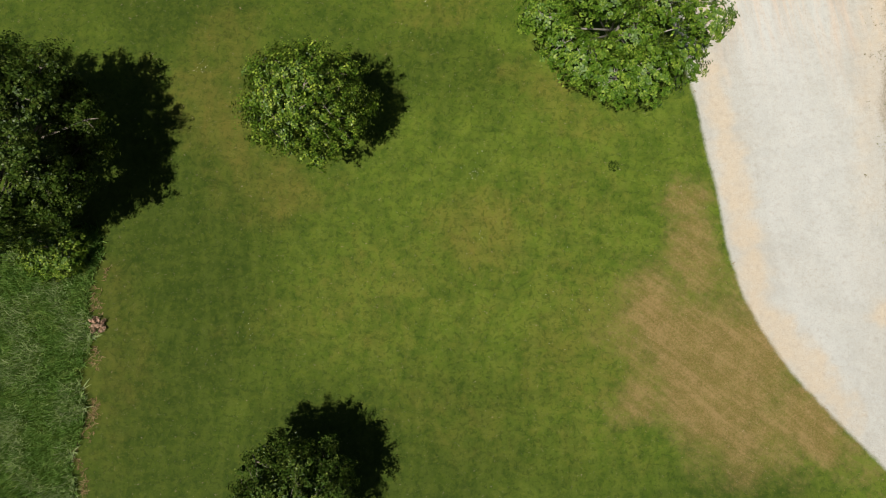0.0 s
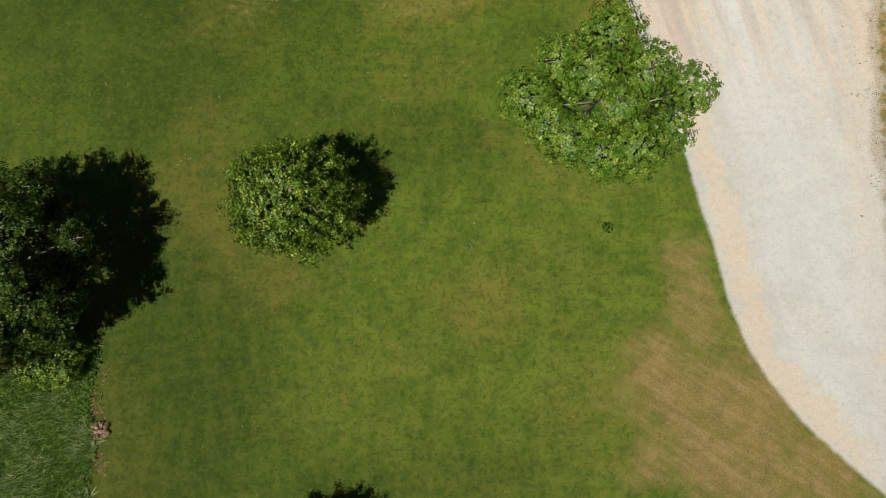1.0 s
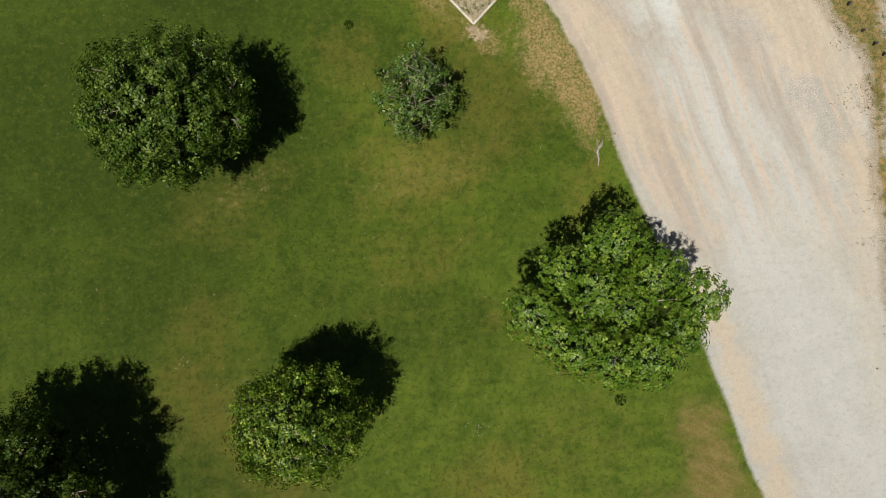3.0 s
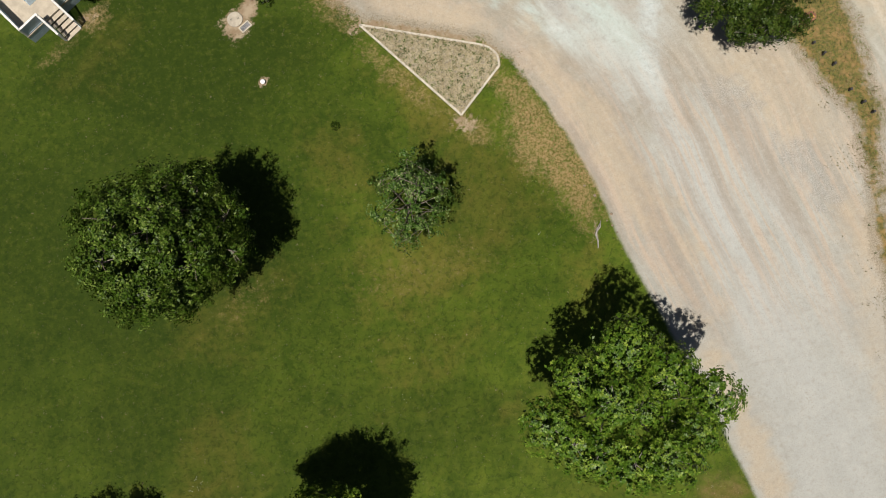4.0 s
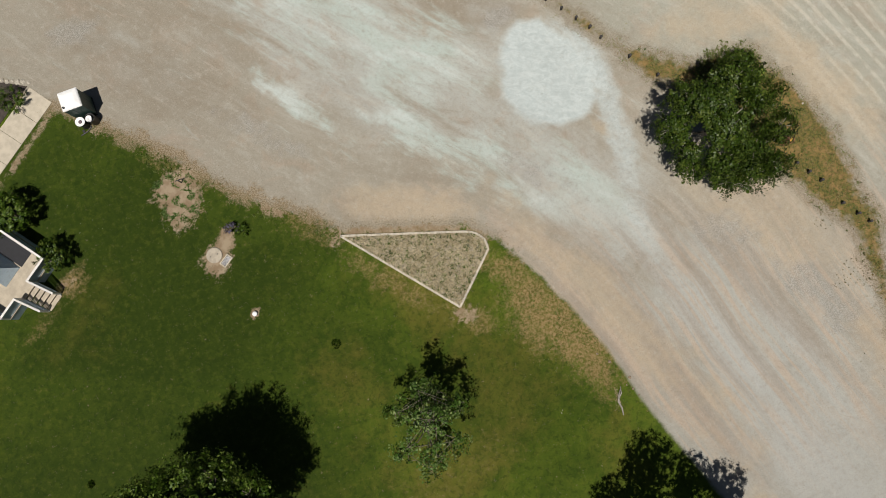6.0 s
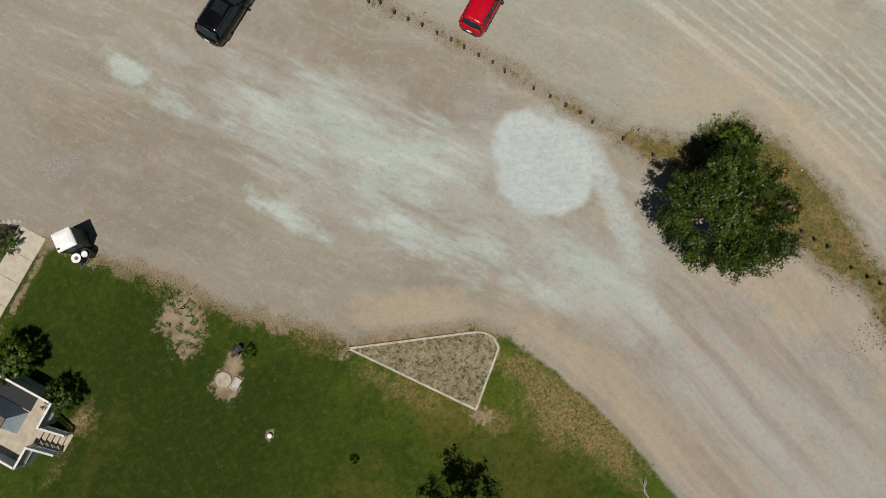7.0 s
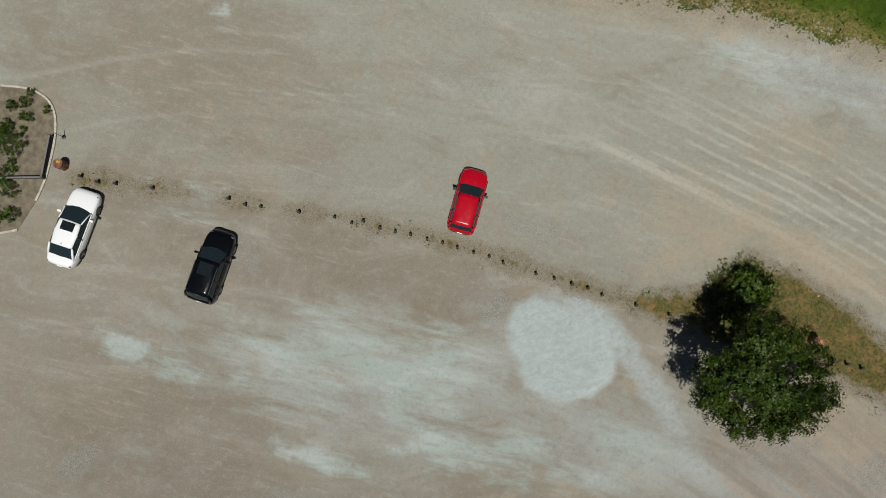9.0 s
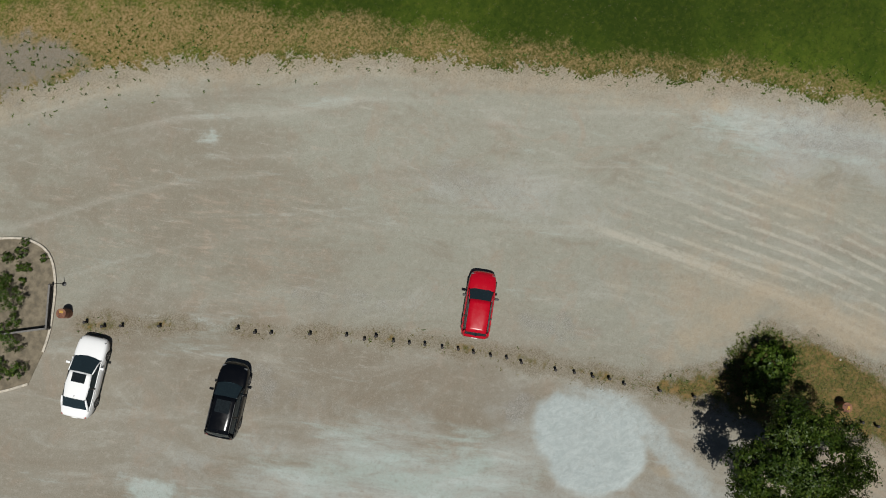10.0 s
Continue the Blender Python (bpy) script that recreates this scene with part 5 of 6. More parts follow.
            for k in range(5):
                box(0.04, -0.022, 0.075, 0.19, 0.022, 0.108, 0.006, rim_bm, pose(0, 0, 0, 0, 0, 72 * k), 1)
            part("rim", rim_bm, M_RIM, wheel)
        if rails:
            part("roof_rail", tube(bmesh.new(), [(r1 + 0.10, sgn * wt * 0.94, zr - 0.01), (r1 + 0.2, sgn * wt * 0.95, zr + 0.05), (f1 - 0.3, sgn * wt * 0.95, zr + 0.05), (f1 - 0.2, sgn * wt * 0.94, zr - 0.01)], [0.03] * 4, 6), M_BLACK, root)
        if cladding:
            part("cladding", box(-0.20 * L, sgn * W * 0.495 - 0.03, 0.20, 0.21 * L, sgn * W * 0.495 + 0.022, 0.40, 0.02), M_BLACK, root)
    gl = 0.95
    panel([(f0 - 0.02, -wb * gl, belt + 0.01), (f0 + 0.10, wb * -0.5, belt + 0.02), (f0 + 0.15, 0, belt + 0.025), (f0 + 0.10, wb * 0.5, belt + 0.02), (f0 - 0.02, wb * gl, belt + 0.01), (f1 + 0.01, wt * gl, zt + 0.015), (f1 + 0.04, 0, zt + 0.04), (f1 + 0.01, -wt * gl, zt + 0.015)], 0.012, root, "windscreen", M_GLASS)
    panel([(r0 + 0.02, wb * gl * 0.97, belt + 0.01), (r0 - 0.04, 0, belt + 0.02), (r0 + 0.02, -wb * gl * 0.97, belt + 0.01), (r1 - 0.01, -wt * gl, zt + 0.015), (r1 - 0.03, 0, zt + 0.035), (r1 - 0.01, wt * gl, zt + 0.015)], 0.012, root, "rear_window", M_GLASS)
    part("grille", box(0.482 * L, -W * 0.22, 0.36, 0.502 * L, W * 0.22, 0.56, 0.02), M_BLACK, root)
    part("front_bumper", box(0.455 * L, -W * 0.24, 0.20, 0.500 * L, W * 0.24, 0.36, 0.03), M_BLACK, root)
    part("rear_bumper", box(-0.503 * L, -W * 0.28, 0.26, -0.47 * L, W * 0.28, 0.48, 0.035), M_BLACK if cladding else colour, root)
    part("number_plate", box(-0.509 * L, -0.16, 0.56, -0.496 * L, 0.16, 0.68, 0.004), M_WHITE, root)
    part("wiper", tube(bmesh.new(), [(f0 - 0.03, 0.45, belt + 0.045), (f0 - 0.12, 0.0, belt + 0.10)], [0.010, 0.008], 5), M_BLACK, root)
    part("aerial", lathe([(0.045, 0), (0.035, 0.035), (0.008, 0.07)], 8), M_BLACK, root).matrix_basis = pose(r1 + 0.12, 0, zr - 0.04)
    if sunroof:
        s0, s1, hw = sunroof
        part("sunroof", box(s0 * L, -hw, zr - 0.02, s1 * L, hw, zr + 0.012, 0.02), M_GLASS_ROOF, root, "dark glass sunroof")
    return root


M_GLASS_ROOF = plain("dark_roof_glass", (0.012, 0.016, 0.018), 0.06, vary=0.2)
WHITE_PAINT = paint("white_car_paint", (0.86, 0.86, 0.86))
BLACK_PAINT = paint("black_car_paint", (0.003, 0.0035, 0.005), 0.12, 0.006)
RED_PAINT = paint("red_car_paint", (0.43, 0.002, 0.014), 0.22, 0.015)
SEDAN = [(-0.5, 0.50, 0.68), (-0.494, 0.66, 0.80), (-0.48, 0.79, 0.93), (-0.45, 0.885, 0.97), (-0.40, 0.95, 0.98), (-0.33, 0.98, 0.99), (-0.15, 1.0, 0.96), (0.08, 1.0, 0.94), (0.20, 0.99, 0.93), (0.30, 0.985, 0.90), (0.39, 0.965, 0.84), (0.44, 0.92, 0.78), (0.472, 0.85, 0.71), (0.491, 0.73, 0.61), (0.5, 0.58, 0.52)]
WAGON = [(-0.5, 0.66, 0.80), (-0.493, 0.78, 0.90), (-0.478, 0.87, 1.0), (-0.445, 0.94, 1.04), (-0.33, 0.985, 1.05), (-0.15, 1.0, 1.04), (0.08, 1.0, 1.03), (0.20, 0.985, 1.03), (0.30, 0.97, 1.00), (0.38, 0.935, 0.95), (0.435, 0.865, 0.87), (0.470, 0.765, 0.78), (0.491, 0.62, 0.67), (0.5, 0.45, 0.55)]
car("car", -4.1, 67.75, 32.7, "white saloon car with a black sunroof, parked on gravel", 4.78, 1.84, 1.46, WHITE_PAINT, SEDAN, 0.95, (-0.385, -0.245, 0.07, 0.235), (-0.055, 0.055, 0.40))
car("car", 0.9, 60.8, 33.0, "black sport-utility car with a glass sunroof, parked on gravel", 4.42, 1.82, 1.66, BLACK_PAINT, WAGON, 1.05, (-0.462, -0.40, 0.07, 0.215), (-0.14, 0.03, 0.42), True)
car("car", 15.25, 54.3, 36.0, "red five-door hatchback with black roof rails, parked on gravel", 3.98, 1.72, 1.50, RED_PAINT, WAGON, 0.99, (-0.462, -0.41, 0.06, 0.215), None, True, True)

# ---- portable toilet and wash stand ----
M_TOILET = plain("dark_green_plastic", (0.018, 0.045, 0.040), 0.5, vary=0.2, scale=3)


def portable_toilet():
    root = thing("portable_toilet", pose(-13.05, 51.8, 0.0), "dark green portable toilet with a white roof on the gravel edge", "toilet")
    h, w = 2.12, 0.54
    part("base", box(-w - 0.03, -w - 0.03, 0, w + 0.03, w + 0.03, 0.16, 0.02), M_BLACK, root)
    for k, name in enumerate(("wall_panel", "wall_panel", "wall_panel", "door")):
        m = pose(0, 0, 0, 0, 0, 90 * k)
        wall = part(name, box(-w + 0.03, w - 0.05, 0.16, w - 0.03, w, h, 0.012, m=m), M_TOILET, root)
        ribs = bmesh.new()
        for j in range(4):
            box(-w + 0.13 + j * 0.24, w - 0.002, 0.28, -w + 0.19 + j * 0.24, w + 0.014, h - 0.3, 0.006, ribs, m, 1)
        part("rib", ribs, M_TOILET, wall)
        part("vent", box(-0.22, w - 0.002, h - 0.22, 0.22, w + 0.012, h - 0.08, 0.01, m=m), plain("vent_grey", (0.10, 0.12, 0.12), 0.6), wall)
        part("corner_post", box(w - 0.05, w - 0.05, 0.16, w + 0.01, w + 0.01, h, 0.02, m=m), M_TOILET, root)
    bm = bmesh.new()
    rings = []
    for a, z in ((w + 0.04, h - 0.02), (w + 0.05, h + 0.05), (w - 0.02, h + 0.12), (w - 0.22, h + 0.19)):
        rings.append([bm.verts.new((sx * a, sy * a, z)) for sx, sy in ((1, 1), (-1, 1), (-1, -1), (1, -1))])
    for r0, r1 in zip(rings, rings[1:]):
        for k in range(4):
            bm.faces.new((r0[k], r0[(k + 1) % 4], r1[(k + 1) % 4], r1[k]))
    bm.faces.new(rings[-1])
    bm.faces.new(rings[0][::-1])
    bmesh.ops.bevel(bm, geom=list(bm.edges), offset=0.02, segments=2, affect='EDGES')
    part("roof", bm, M_WHITE, root, "white moulded roof")
    part("vent_pipe", lathe([(0.055, 1.0), (0.055, h + 0.30), (0.04, h + 0.31)], 12), M_BLACK, root).matrix_basis = pose(-0.42, -0.42, 0)
    return root


portable_toilet()
wash = thing("wash_stand", pose(-13.35, 50.85, 0), "free-standing round wash basin with a white top beside the toilet", "wash basin")
part("tank", lathe([(0.24, 0.0), (0.25, 0.05), (0.22, 0.5), (0.24, 0.82)], 20), M_BLACK, wash, "", True)
part("basin", lathe([(0.20, 0.80), (0.28, 0.86), (0.29, 0.92), (0.27, 0.93), (0.20, 0.88), (0.13, 0.87)], 26), M_WHITE, wash, "white basin rim", True)
part("drain", lathe([(0.12, 0.872), (0.11, 0.885), (0.03, 0.89)], 16), plain("drain_brown", (0.10, 0.07, 0.08), 0.5), wash)
part("pump_pedal", box(-0.34, -0.42, 0.02, -0.20, -0.20, 0.08, 0.015), M_BLACK, wash)
part("drain_hose", tube(bmesh.new(), [(0.2, 0.0, 0.1), (0.25, -0.22, 0.06), (-0.1, -0.42, 0.05), (-0.5, -0.5, 0.05)], [0.03] * 4, 7), M_BLACK, wash)
bin_root = thing("litter_bin", pose(-12.75, 50.9, 0), "black round litter bin with a white liner bag", "litter bin")
part("drum", lathe([(0.24, 0), (0.27, 0.05), (0.28, 0.86), (0.30, 0.88), (0.26, 0.89), (0.25, 0.70)], 22), M_BLACK, bin_root, "", True)
bag = lathe([(0.16, 0.80), (0.20, 0.88), (0.17, 0.95), (0.08, 0.92), (0.03, 0.88)], 14)
for v in bag.verts:
    v.co += Vector((noise.noise(v.co * 9), noise.noise(v.co * 9 + Vector((4, 0, 0))), noise.noise(v.co * 7))) * 0.035
part("liner_bag", bag, M_WHITE, bin_root, "crumpled white bag").matrix_basis = pose(-0.06, -0.04, 0)


# ---- oil drums used as bins ----
def rust():
    m, t, b = start("rusty_drum_steel", 0.8)
    w = place(t)
    a, c = grain(t, w, 3.0, 6.0), grain(t, w, 22.0, 3.0)
    col = blend(t, ramp(t, a, 0.35, 0.65), (0.14, 0.055, 0.030), (0.27, 0.13, 0.075))
    col = blend(t, calc(t, 'MULTIPLY', ramp(t, c, 0.5, 0.75), 0.5), col, (0.05, 0.025, 0.02))
    t.links.new(col, b.inputs["Base Color"])
    relief(t, b, c, 0.4, 0.006)
    return m


M_RUST = rust()
M_YELLOW = plain("faded_yellow_paint", (0.52, 0.30, 0.05), 0.7, vary=0.3, scale=8)


def oil_drum(x, y, turn, label):
    root = thing("oil_drum", pose(x, y, 0, 0, 0, turn), label, "drum", "oil drums")
    part("barrel", lathe([(0.285, 0), (0.292, 0.02), (0.285, 0.04), (0.285, 0.28), (0.297, 0.30), (0.285, 0.32), (0.285, 0.57), (0.297, 0.59), (0.285, 0.61), (0.285, 0.85), (0.295, 0.87), (0.285, 0.885), (0.27, 0.87)], 28), M_RUST, root, "", True)
    part("lid", lathe([(0.275, 0.86), (0.275, 0.872), (0.05, 0.874)], 28), M_RUST, root)
    part("paint_patch", box(0.02, -0.12, 0.874, 0.17, 0.10, 0.882, 0.003), M_YELLOW, root, "faded yellow paint patch")
    part("bung", lathe([(0.035, 0.872), (0.035, 0.892), (0.02, 0.894)], 10), M_BLACK, root).matrix_basis = pose(-0.15, 0.08, 0)


oil_drum(-2.5, 71.4, 40, "rusty oil drum with a yellow patch beside a fence")
oil_drum(26.15, 34.8, -60, "rusty oil drum with a yellow patch under the oak")

# ---- garden details on the lawn ----
well = thing("well_cover", pose(-8.78, 40.62, 0), "round grey concrete well cover set in bare earth", "well cover")
part("ring", lathe([(0.47, -0.05), (0.48, 0.06), (0.45, 0.09), (0.43, 0.095), (0.03, 0.11)], 36), M_GREY_CONCRETE, well)
for k in range(2):
    part("lifting_eye", tube(bmesh.new(), [(-0.05, 0, 0.10), (-0.03, 0, 0.15), (0.03, 0, 0.15), (0.05, 0, 0.10)], [0.012] * 4, 6), M_BLACK, well).matrix_basis = pose(0.22 - 0.44 * k, 0.0, 0, 0, 0, 40)
meter = thing("meter_box", pose(-8.22, 40.06, 0, 0, 0, 33), "small rectangular meter box with a pale frame", "meter box")
for k, (a, b) in enumerate((((-0.38, -0.22), (0.38, -0.15)), ((-0.38, 0.15), (0.38, 0.22)), ((-0.38, -0.15), (-0.31, 0.15)), ((0.31, -0.15), (0.38, 0.15)))):
    part("frame_bar", box(a[0], a[1], -0.03, b[0], b[1], 0.09, 0.008), M_CONCRETE, meter)
part("grate", box(-0.31, -0.15, -0.03, 0.31, 0.15, 0.05, 0.006), plain("grate_grey", (0.16, 0.155, 0.15), 0.7, vary=0.3), meter)
for k in range(5):
    part("grate_bar", box(-0.29, -0.12 + 0.055 * k, 0.05, 0.29, -0.10 + 0.055 * k, 0.066, 0.003), M_RIM, meter)
cap = thing("cleanout_cap", pose(-7.68, 36.45, 0), "small white pipe cap in the lawn", "pipe cap")
part("pipe", lathe([(0.11, -0.05), (0.11, 0.14)], 16), M_WHITE, cap)
part("cap", lathe([(0.15, 0.12), (0.155, 0.18), (0.12, 0.22), (0.04, 0.235)], 18), M_WHITE, cap, "white domed cap", True)
hydrant = thing("water_tap", pose(-9.15, 45.5, 0), "short dark garden tap in a bare patch", "garden tap")
part("standpipe", tube(bmesh.new(), [(0, 0, -0.05), (0, 0, 0.75)], [0.04, 0.035], 10), M_BLACK, hydrant)
part("spout", tube(bmesh.new(), [(0, 0, 0.66), (0.16, 0.04, 0.67), (0.2, 0.05, 0.58)], [0.035, 0.03, 0.03], 8), M_BLACK, hydrant)
part("lever", box(-0.16, -0.025, 0.76, 0.10, 0.025, 0.80, 0.01), M_BLACK, hydrant)
M_LAVENDER = leaf_material("lavender_flower", (0.060, 0.055, 0.075), (0.110, 0.095, 0.140), (0.160, 0.150, 0.150), 0.1, 0.8)
shrub(-7.15, 41.75, 0.55, 0.55, "grey-purple lavender clump beside the well cover", M_LAVENDER, 41, "lavender", 0.05, "", 0.6, "flower clump")
shrub(-6.65, 41.45, 0.4, 0.4, "small green clump beside the lavender", M_LEAF, 42)
px, py = scatter(1500, -11, 43.2, -8.3, 46.2, lambda x, y: (np.hypot(x + 9.5, y - 44.9) < 1.7) * (mottle(x, y, 2.3) > 0.56) * 0.8)
tufts("patch_weeds", "green weeds in a bare patch of lawn", "weeds", px, py, 0.10, 8, M_WEED_FRESH, 0.15, 1.4)
for k, (x, y, r) in enumerate(((-3.76, 33.06, 0.28), (10.59, 8.81, 0.34), (-20.0, 30.5, 0.2))):
    a, d = RNG.uniform(0, 6.28, 70), np.sqrt(RNG.random(70)) * r
    tufts("grass_clump", "dark green coarse grass clump in the lawn", "grass", x + d * np.cos(a), y + d * np.sin(a), 0.14, 8, M_LEAF_DEEP, 0.12)


def boulder(x, y, size, seed, label, group, material=None):
    bm = bmesh.new()
    bmesh.ops.create_icosphere(bm, subdivisions=2, radius=size)
    for v in bm.verts:
        v.co *= 1 + 0.45 * noise.noise(v.co / size * 1.1 + Vector((seed * 3.7, seed, 0)))
        v.co.z *= 0.6
    me_ob = part("stone", bm, material or M_STONE)
    me_ob.matrix_basis = pose(x, y, size * 0.2, 0, 0, seed * 47)
    tagged(me_ob, label, "stone", group)


for k, (x, y) in enumerate(((11.56, 24.55), (11.83, 24.21), (11.9, 24.9), (12.05, 23.75), (10.6, 26.9), (11.1, 26.2))):
    boulder(x, y, 0.05 + 0.02 * (k % 3), k + 1, "buff rough stone at the lawn edge", "stones at the lawn edge", M_RUBBLE)
branch = thing("fallen_branch", pose(10.75, 23.6, 0), "bleached fallen branch lying on the lawn edge", "branch")
part("limb", tube(bmesh.new(), [(-0.04, -0.62, 0.05), (0.03, -0.2, 0.07), (-0.02, 0.2, 0.06), (0.10, 0.52, 0.08), (0.34, 0.86, 0.06)], [0.03, 0.055, 0.065, 0.055, 0.025], 9), M_BARK_PALE, branch, "", True)
part("side_limb", tube(bmesh.new(), [(0.06, 0.4, 0.07), (0.30, 0.62, 0.10), (0.42, 1.02, 0.06)], [0.04, 0.04, 0.02], 8), M_BARK_PALE, branch, "", True)


for k in range(13):
    boulder(-15.8 - 0.30 * k, 54.60 + 0.13 * k + 0.07 * (k % 2), 0.11 + 0.03 * (k % 3), k + 20, "buff rough stone edging a soil bed", "stones edging the soil bed")
boulder(22.0, 40.0, 0.09, 51, "pale stone on the weedy island", "stones on the island")
boulder(28.2, 36.6, 0.07, 52, "pale stone on the weedy island", "stones on the island")

# ---- round bed with shrubs, fence and bench ----
BED_RIM = [(-7.2, 80.0), (-4.6, 79.6), (-2.4, 77.7), (-1.2, 76.4), (-0.85, 74.9), (-1.75, 73.3), (-3.75, 71.55), (-5.1, 70.75)]
BED_LOW = [(-7.0, 70.0), (-8.6, 70.9), (-10.8, 72.6)]
round_bed = thing("shrub_bed", pose(-5.0, 75.0, 0), "bare soil shrub bed with a curved pale edging", "planting bed")
rim = [tuple(p) for p in arc_points(BED_RIM, 4)]
for p, q in zip(rim, rim[1:]):
    beam(round_bed, p, q, 0.14, -0.05, 0.12, M_TIMBER, "edging", origin=(-5, 75))
low = [tuple(p) for p in arc_points(BED_LOW, 3)]
for p, q in zip(low, low[1:]):
    beam(round_bed, p, q, 0.14, -0.05, 0.12, M_TIMBER, "edging", origin=(-5, 75))
sheet(round_bed, rim + low + [(-14, 76), (-11, 80)], 0.045, M_SOIL, origin=(-5, 75))
SHRUBS = [(-1.36, 76.3, 0.22), (-1.94, 76.0, 0.34), (-1.2, 74.8, 0.22), (-2.73, 76.35, 0.30), (-2.6, 75.4, 0.26), (-2.3, 75.1, 0.22), (-3.6, 75.5, 0.34), (-3.1, 74.7, 0.18),
          (-4.1, 74.4, 0.80), (-4.2, 75.5, 0.3), (-5.0, 73.3, 0.42), (-5.9, 73.1, 0.6), (-5.8, 72.3, 0.55), (-6.7, 70.95, 0.5), (-7.5, 71.4, 0.38), (-7.2, 72.1, 0.3), (-3.9, 77.0, 0.28), (-4.8, 77.6, 0.34)]
for k, (x, y, r) in enumerate(SHRUBS):
    shrub(x, y, r * 1.15, r * 1.2, "large rounded green shrub in the soil bed" if r > 0.7 else "small rounded green shrub in the soil bed", M_LEAF if k % 3 else M_LEAF_DEEP, 60 + k, "shrub", 0.05, "shrubs in the soil bed")
px, py = scatter(1800, -10, 70.5, -1, 79, lambda x, y: in_shape(x, y, rim + low) * 0.22 * (mottle(x, y, 1.0) > 0.5))
tufts("bed_litter", "small weeds on the soil of the shrub bed", "weeds", px, py, 0.10, 5, M_WEED, 0.14)


def rail_fence(points, label):
    x0, y0 = points[0]
    root = thing("fence", pose(x0, y0, 0), label, "fence")
    for x, y in points:
        part("fence_post", box(x - x0 - 0.06, y - y0 - 0.06, -0.1, x - x0 + 0.06, y - y0 + 0.06, 0.56, 0.012), M_DARK_TIMBER, root)
    for p, q in zip(points, points[1:]):
        for z in (0.14, 0.34):
            beam(root, p, q, 0.05, z, z + 0.14, M_DARK_TIMBER, "rail", origin=(x0, y0))
        beam(root, p, q, 0.11, 0.54, 0.58, plain("grey_rail_cap", (0.17, 0.16, 0.15), 0.8, vary=0.3), "cap_rail", origin=(x0, y0))


rail_fence([(-1.95, 73.25), (-3.85, 71.5), (-5.6, 72.85), (-7.4, 74.2)], "low dark timber rail fence with a grey cap")
marker = thing("marker_pole", pose(-1.46, 72.86, 0), "thin dark pole on a small round foot", "pole")
part("foot", lathe([(0.13, 0), (0.13, 0.05), (0.03, 0.08)], 14), M_BLACK, marker)
part("rod", tube(bmesh.new(), [(0, 0, 0.05), (0, 0, 1.25)], [0.022, 0.018], 8), M_BLACK, marker)
bench = thing("bench", pose(-6.6, 74.9, 0, 0, 0, 35), "weathered grey slatted garden bench in the soil bed", "bench")
for k in range(7):
    part("slat", box(-0.75, -0.30 + 0.09 * k, 0.42, 0.75, -0.235 + 0.09 * k, 0.455, 0.006), M_TIMBER, bench)
for sx in (-0.68, 0.68):
    for sy in (-0.26, 0.26):
        part("leg", box(sx - 0.035, sy - 0.035, 0, sx + 0.035, sy + 0.035, 0.42, 0.006), M_DARK_TIMBER, bench)

# ---- house corner with deck, path ----
M_SIDING_DULL = plain("worn_blue_grey_paint", (0.42, 0.51, 0.57), 0.7, vary=0.15, scale=3, dirt=(0.22, 0.24, 0.25))
M_DECK = plain("worn_buff_deck", (0.40, 0.345, 0.265), 0.9, vary=0.18, scale=2.4, bump=0.004)
M_RAIL = plain("weathered_white_paint", (0.64, 0.62, 0.58), 0.6, vary=0.12, scale=4)
HOUSE = pose(-19.0, 42.5, 0, 0, 0, -54.2)        # x runs out from the deck front, y along it
DECK = 0.95
house = thing("house", HOUSE, "blue-grey boarded house wing with leaning sides and brown roof", "house")
TOP, LEAN_IN = 2.35, 0.42


def sloped_board(a, b, side):
    """One cladding board on a wall that leans inwards."""
    if side == "front":
        q = [(-1.30, a, DECK), (-1.30, b, DECK), (-1.30 - LEAN_IN, b, TOP), (-1.30 - LEAN_IN, a, TOP)]
    elif side == "north":
        q = [(a, 0.48, DECK), (b, 0.48, DECK), (b, 0.48 - LEAN_IN, TOP), (a, 0.48 - LEAN_IN, TOP)]
    else:
        q = [(b, -0.95, DECK), (a, -0.95, DECK), (a, -0.95 + LEAN_IN, TOP), (b, -0.95 + LEAN_IN, TOP)]
    return q


core_bm = bmesh.new()
foot = [core_bm.verts.new(q) for q in ((-9.0, -0.93, 0.0), (-1.33, -0.93, 0.0), (-1.33, 0.46, 0.0), (-9.0, 0.46, 0.0))]
knee = [core_bm.verts.new(q) for q in ((-9.0, -0.93, DECK), (-1.33, -0.93, DECK), (-1.33, 0.46, DECK), (-9.0, 0.46, DECK))]
head = [core_bm.verts.new(q) for q in ((-9.0, -0.93 + LEAN_IN, TOP), (-1.33 - LEAN_IN, -0.93 + LEAN_IN, TOP), (-1.33 - LEAN_IN, 0.46 - LEAN_IN, TOP), (-9.0, 0.46 - LEAN_IN, TOP))]
for r0, r1 in ((foot, knee), (knee, head)):
    for k in range(4):
        core_bm.faces.new((r0[k], r0[(k + 1) % 4], r1[(k + 1) % 4], r1[k]))
core_bm.faces.new(head)
core_bm.faces.new(foot[::-1])
part("wall", core_bm, M_SIDING_DULL, house)
for k in range(10):
    y = -0.93 + 0.139 * k
    c = -0.235 + (y - -0.235) * (1 - LEAN_IN / 0.695)
    panel([(-1.312, y + 0.003, DECK + 0.02), (-1.312, y + 0.136, DECK + 0.02), (-1.312 - LEAN_IN, -0.235 + (y + 0.136 + 0.235) * (1 - LEAN_IN / 0.695), TOP), (-1.312 - LEAN_IN, c + 0.001, TOP)], 0.016, house, "cladding_board", M_SIDING_DULL)
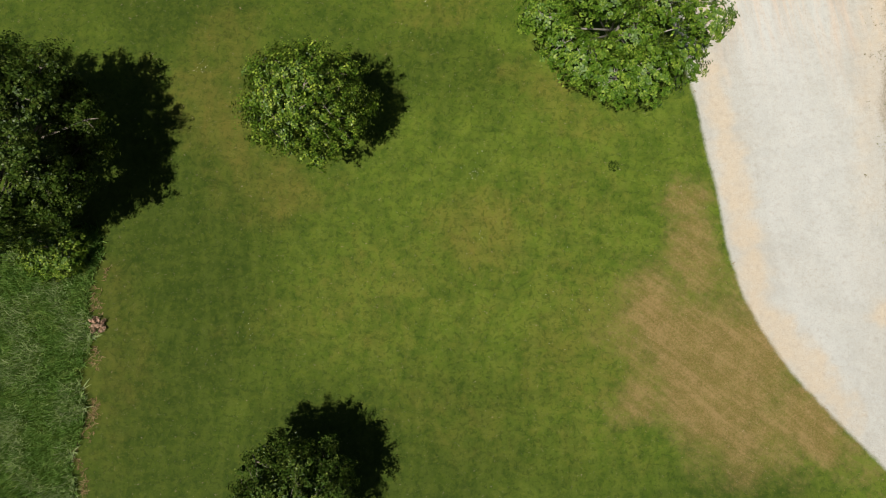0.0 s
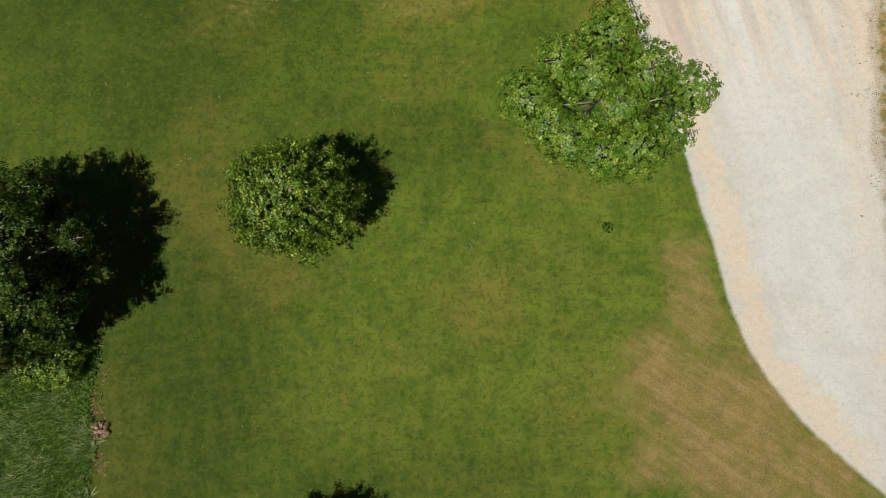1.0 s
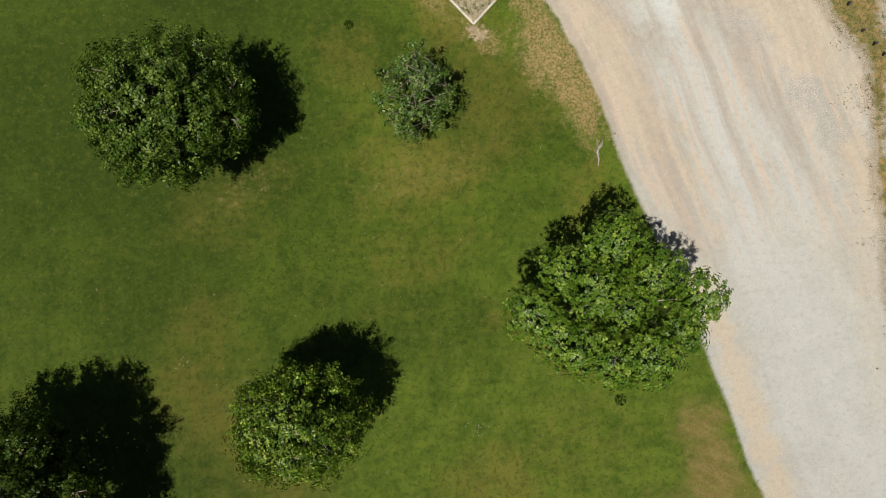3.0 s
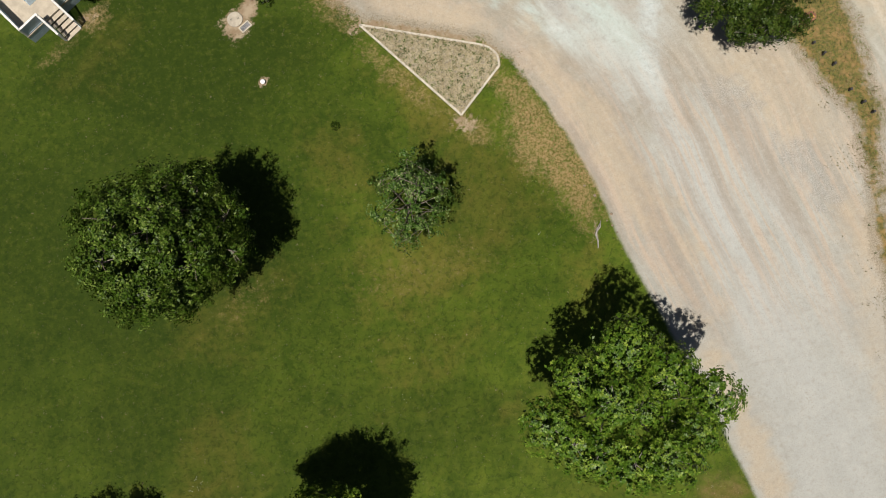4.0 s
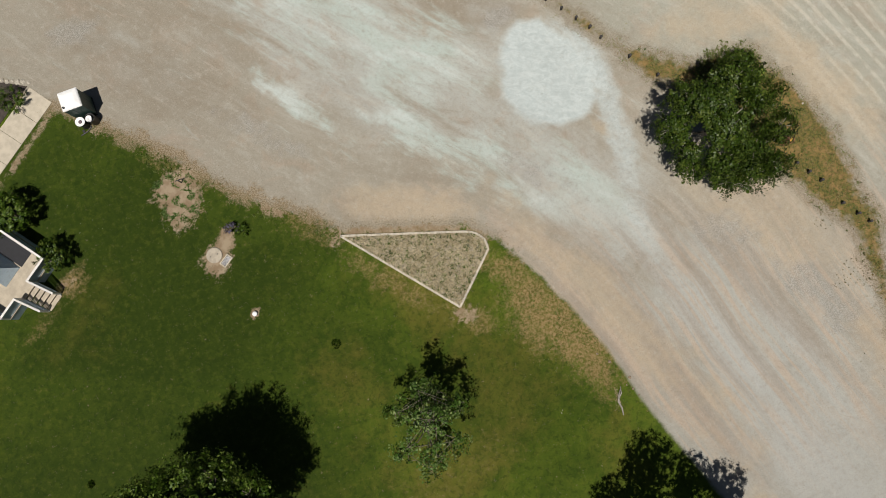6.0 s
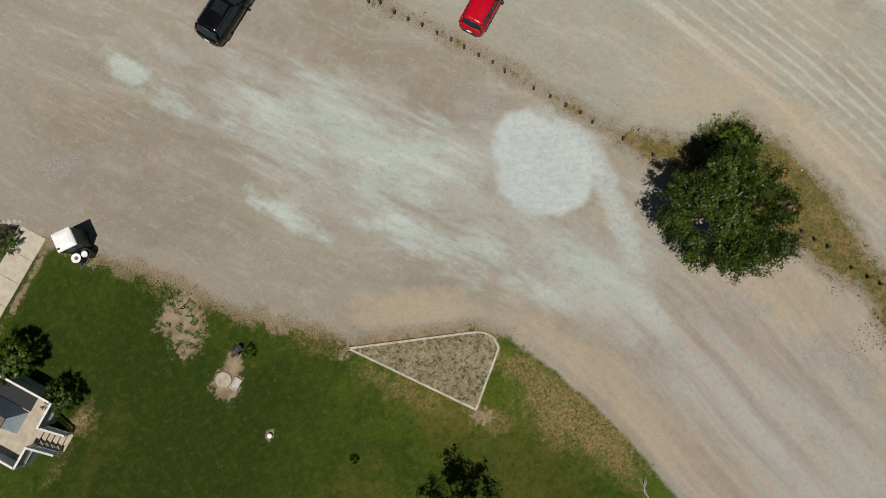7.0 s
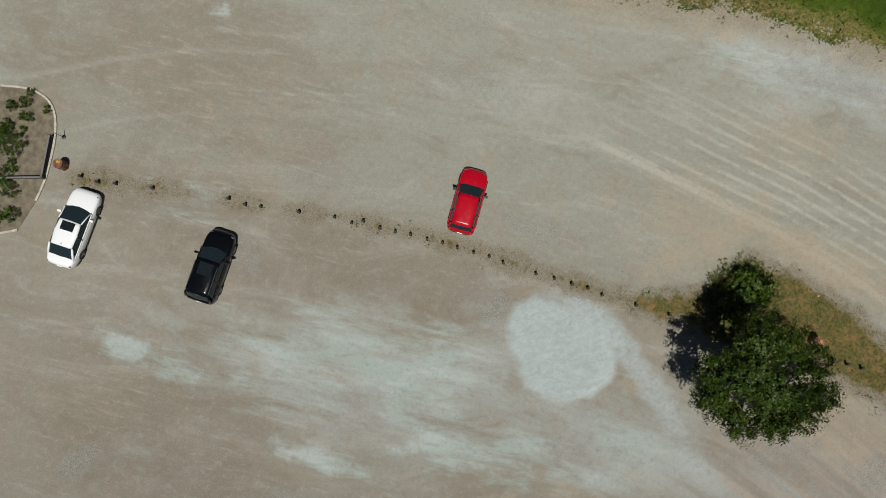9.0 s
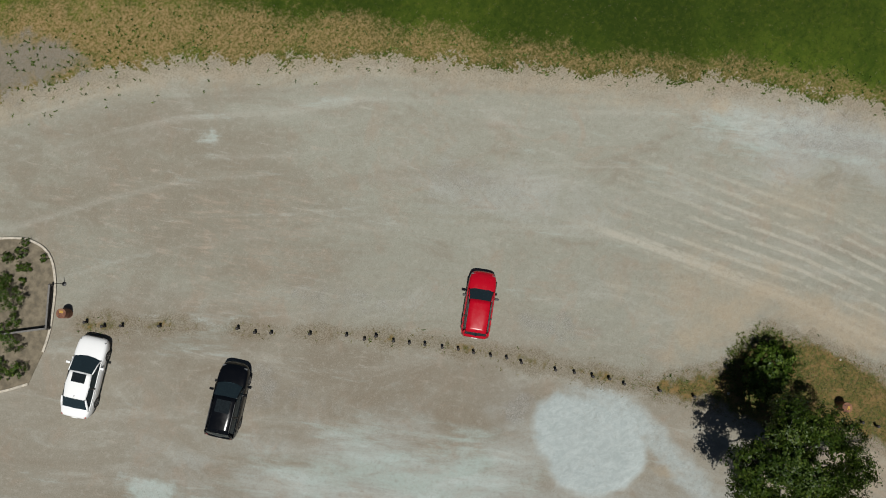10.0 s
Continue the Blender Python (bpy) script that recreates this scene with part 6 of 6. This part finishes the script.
for k in range(24):
    x = -1.75 - 0.18 * (k + 1)
    panel(sloped_board(x + 0.004, x + 0.176, "north"), 0.016, house, "cladding_board", M_SIDING_DULL)
    panel(sloped_board(x + 0.004, x + 0.176, "south"), 0.016, house, "cladding_board", M_SIDING_DULL)
part("roof", box(-9.0, -0.97 + LEAN_IN, TOP, -1.29 - LEAN_IN, 0.50 - LEAN_IN, TOP + 0.09, 0.015), M_ROOF, house, "flat brown felt roof")
deck = thing("deck", HOUSE, "raised buff deck with blue-grey balustrade and white handrails", "deck")
part("floor_slab", box(-9.0, -2.35, DECK - 0.12, 0.0, 1.88, DECK, 0.01), M_DECK, deck)
part("floor_mat", box(-8.8, 0.53, DECK, -1.25, 1.56, DECK + 0.02, 0.006), plain("dark_mat", (0.024, 0.024, 0.027), 0.9, vary=0.2), deck, "dark rubber floor mat")
for a, b, c, d in ((-0.06, -2.35, -0.02, -0.95), (-0.06, 0.3, -0.02, 1.88), (-9.0, -2.33, -0.06, -2.29), (-9.0, 1.82, -0.06, 1.86)):
    part("skirt_panel", box(a, b, 0, c, d, DECK - 0.12, 0.004), M_SIDING, deck)


def balustrade(p, q, z0, z1, rise=1.0, boarded=False):
    """White rails with blue-grey balusters from p to q; the foot goes from z0 to z1."""
    a, b = Vector((*p, z0)), Vector((*q, z1))
    n = max(2, int((b - a).length / 0.11))
    way = math.degrees(math.atan2(b.y - a.y, b.x - a.x))
    slope = math.atan2(z1 - z0, math.hypot(b.x - a.x, b.y - a.y))
    length = (b - a).length
    for z, w, h, name, mat in ((rise - 0.04, 0.13, 0.05, "handrail", M_RAIL), (0.06, 0.07, 0.06, "bottom_rail", M_SIDING)):
        m = Matrix.Translation(a + Vector((0, 0, z))) @ Matrix.Rotation(radians(way), 4, 'Z') @ Matrix.Rotation(-slope, 4, 'Y')
        part(name, box(0, -w / 2, 0, length, w / 2, h, 0.01, m=m), mat, deck)
    if boarded:
        m = Matrix.Translation(a) @ Matrix.Rotation(radians(way), 4, 'Z')
        for k in range(n):
            part("board", box(length * k / n + 0.004, -0.02, 0.0, length * (k + 1) / n - 0.004, 0.02, rise - 0.03, 0.004, m=m), M_SIDING, deck)
    for k in range(0 if boarded else n + 1):
        c = a.lerp(b, (k + 0.5) / (n + 1))
        part("baluster", box(c.x - 0.022, c.y - 0.022, c.z + 0.08, c.x + 0.022, c.y + 0.022, c.z + rise - 0.03), M_SIDING, deck)
    for c in (a, b):
        part("newel", box(c.x - 0.055, c.y - 0.055, c.z - 0.02, c.x + 0.055, c.y + 0.055, c.z + rise + 0.03, 0.012), M_RAIL, deck)


balustrade((-0.07, 0.30), (-0.07, 1.82), DECK, DECK, boarded=True)
balustrade((-0.07, -0.95), (-0.07, -2.28), DECK, DECK, boarded=True)
balustrade((-0.12, 1.82), (-4.5, 1.82), DECK, DECK, boarded=True)
balustrade((-4.6, 1.82), (-8.9, 1.82), DECK, DECK, boarded=True)
balustrade((-0.12, -2.28), (-4.5, -2.28), DECK, DECK, boarded=True)
balustrade((0.03, 0.30), (1.18, 0.30), DECK, 0.12)
balustrade((0.03, -0.95), (1.18, -0.95), DECK, 0.12)
for k in range(5):
    part("step", box(0.005 + 0.26 * k, -0.87, 0 if k == 4 else DECK - 0.24 - 0.19 * k, 0.275 + 0.26 * k, 0.22, DECK - 0.16 - 0.19 * k if k < 4 else 0.06, 0.008), M_DECK, deck)
for y in (-0.90, 0.25):
    panel([(0.0, y, DECK - 0.02), (1.25, y, 0.08), (1.25, y, 0.0), (0.0, y, DECK - 0.35)], 0.04, deck, "stringer", M_SIDING)
path = thing("pavement", pose(-14.85, 52.95, 0, 0, 0, 215.8), "buff concrete slab path beside the lawn", "path", kind="structure")
for k in range(8):
    part("slab", box(1.56 * k + 0.008, -1.66, -0.05, 1.56 * k + 1.55, 0.0, 0.045 + 0.004 * (k % 2), 0.010), M_CONCRETE, path)
bed2 = thing("soil_bed", pose(-17.5, 54.5, 0), "dark soil bed between the path and the gravel", "planting bed")
sheet(bed2, [(-15.95, 54.42), (-20.0, 51.5), (-27.0, 46.5), (-29.0, 49.0), (-24.0, 56.0), (-19.2, 56.3)], 0.03, plain("dark_soil", (0.060, 0.048, 0.040), 0.98, vary=0.4, scale=3, bump=0.03), origin=(-17.5, 54.5))
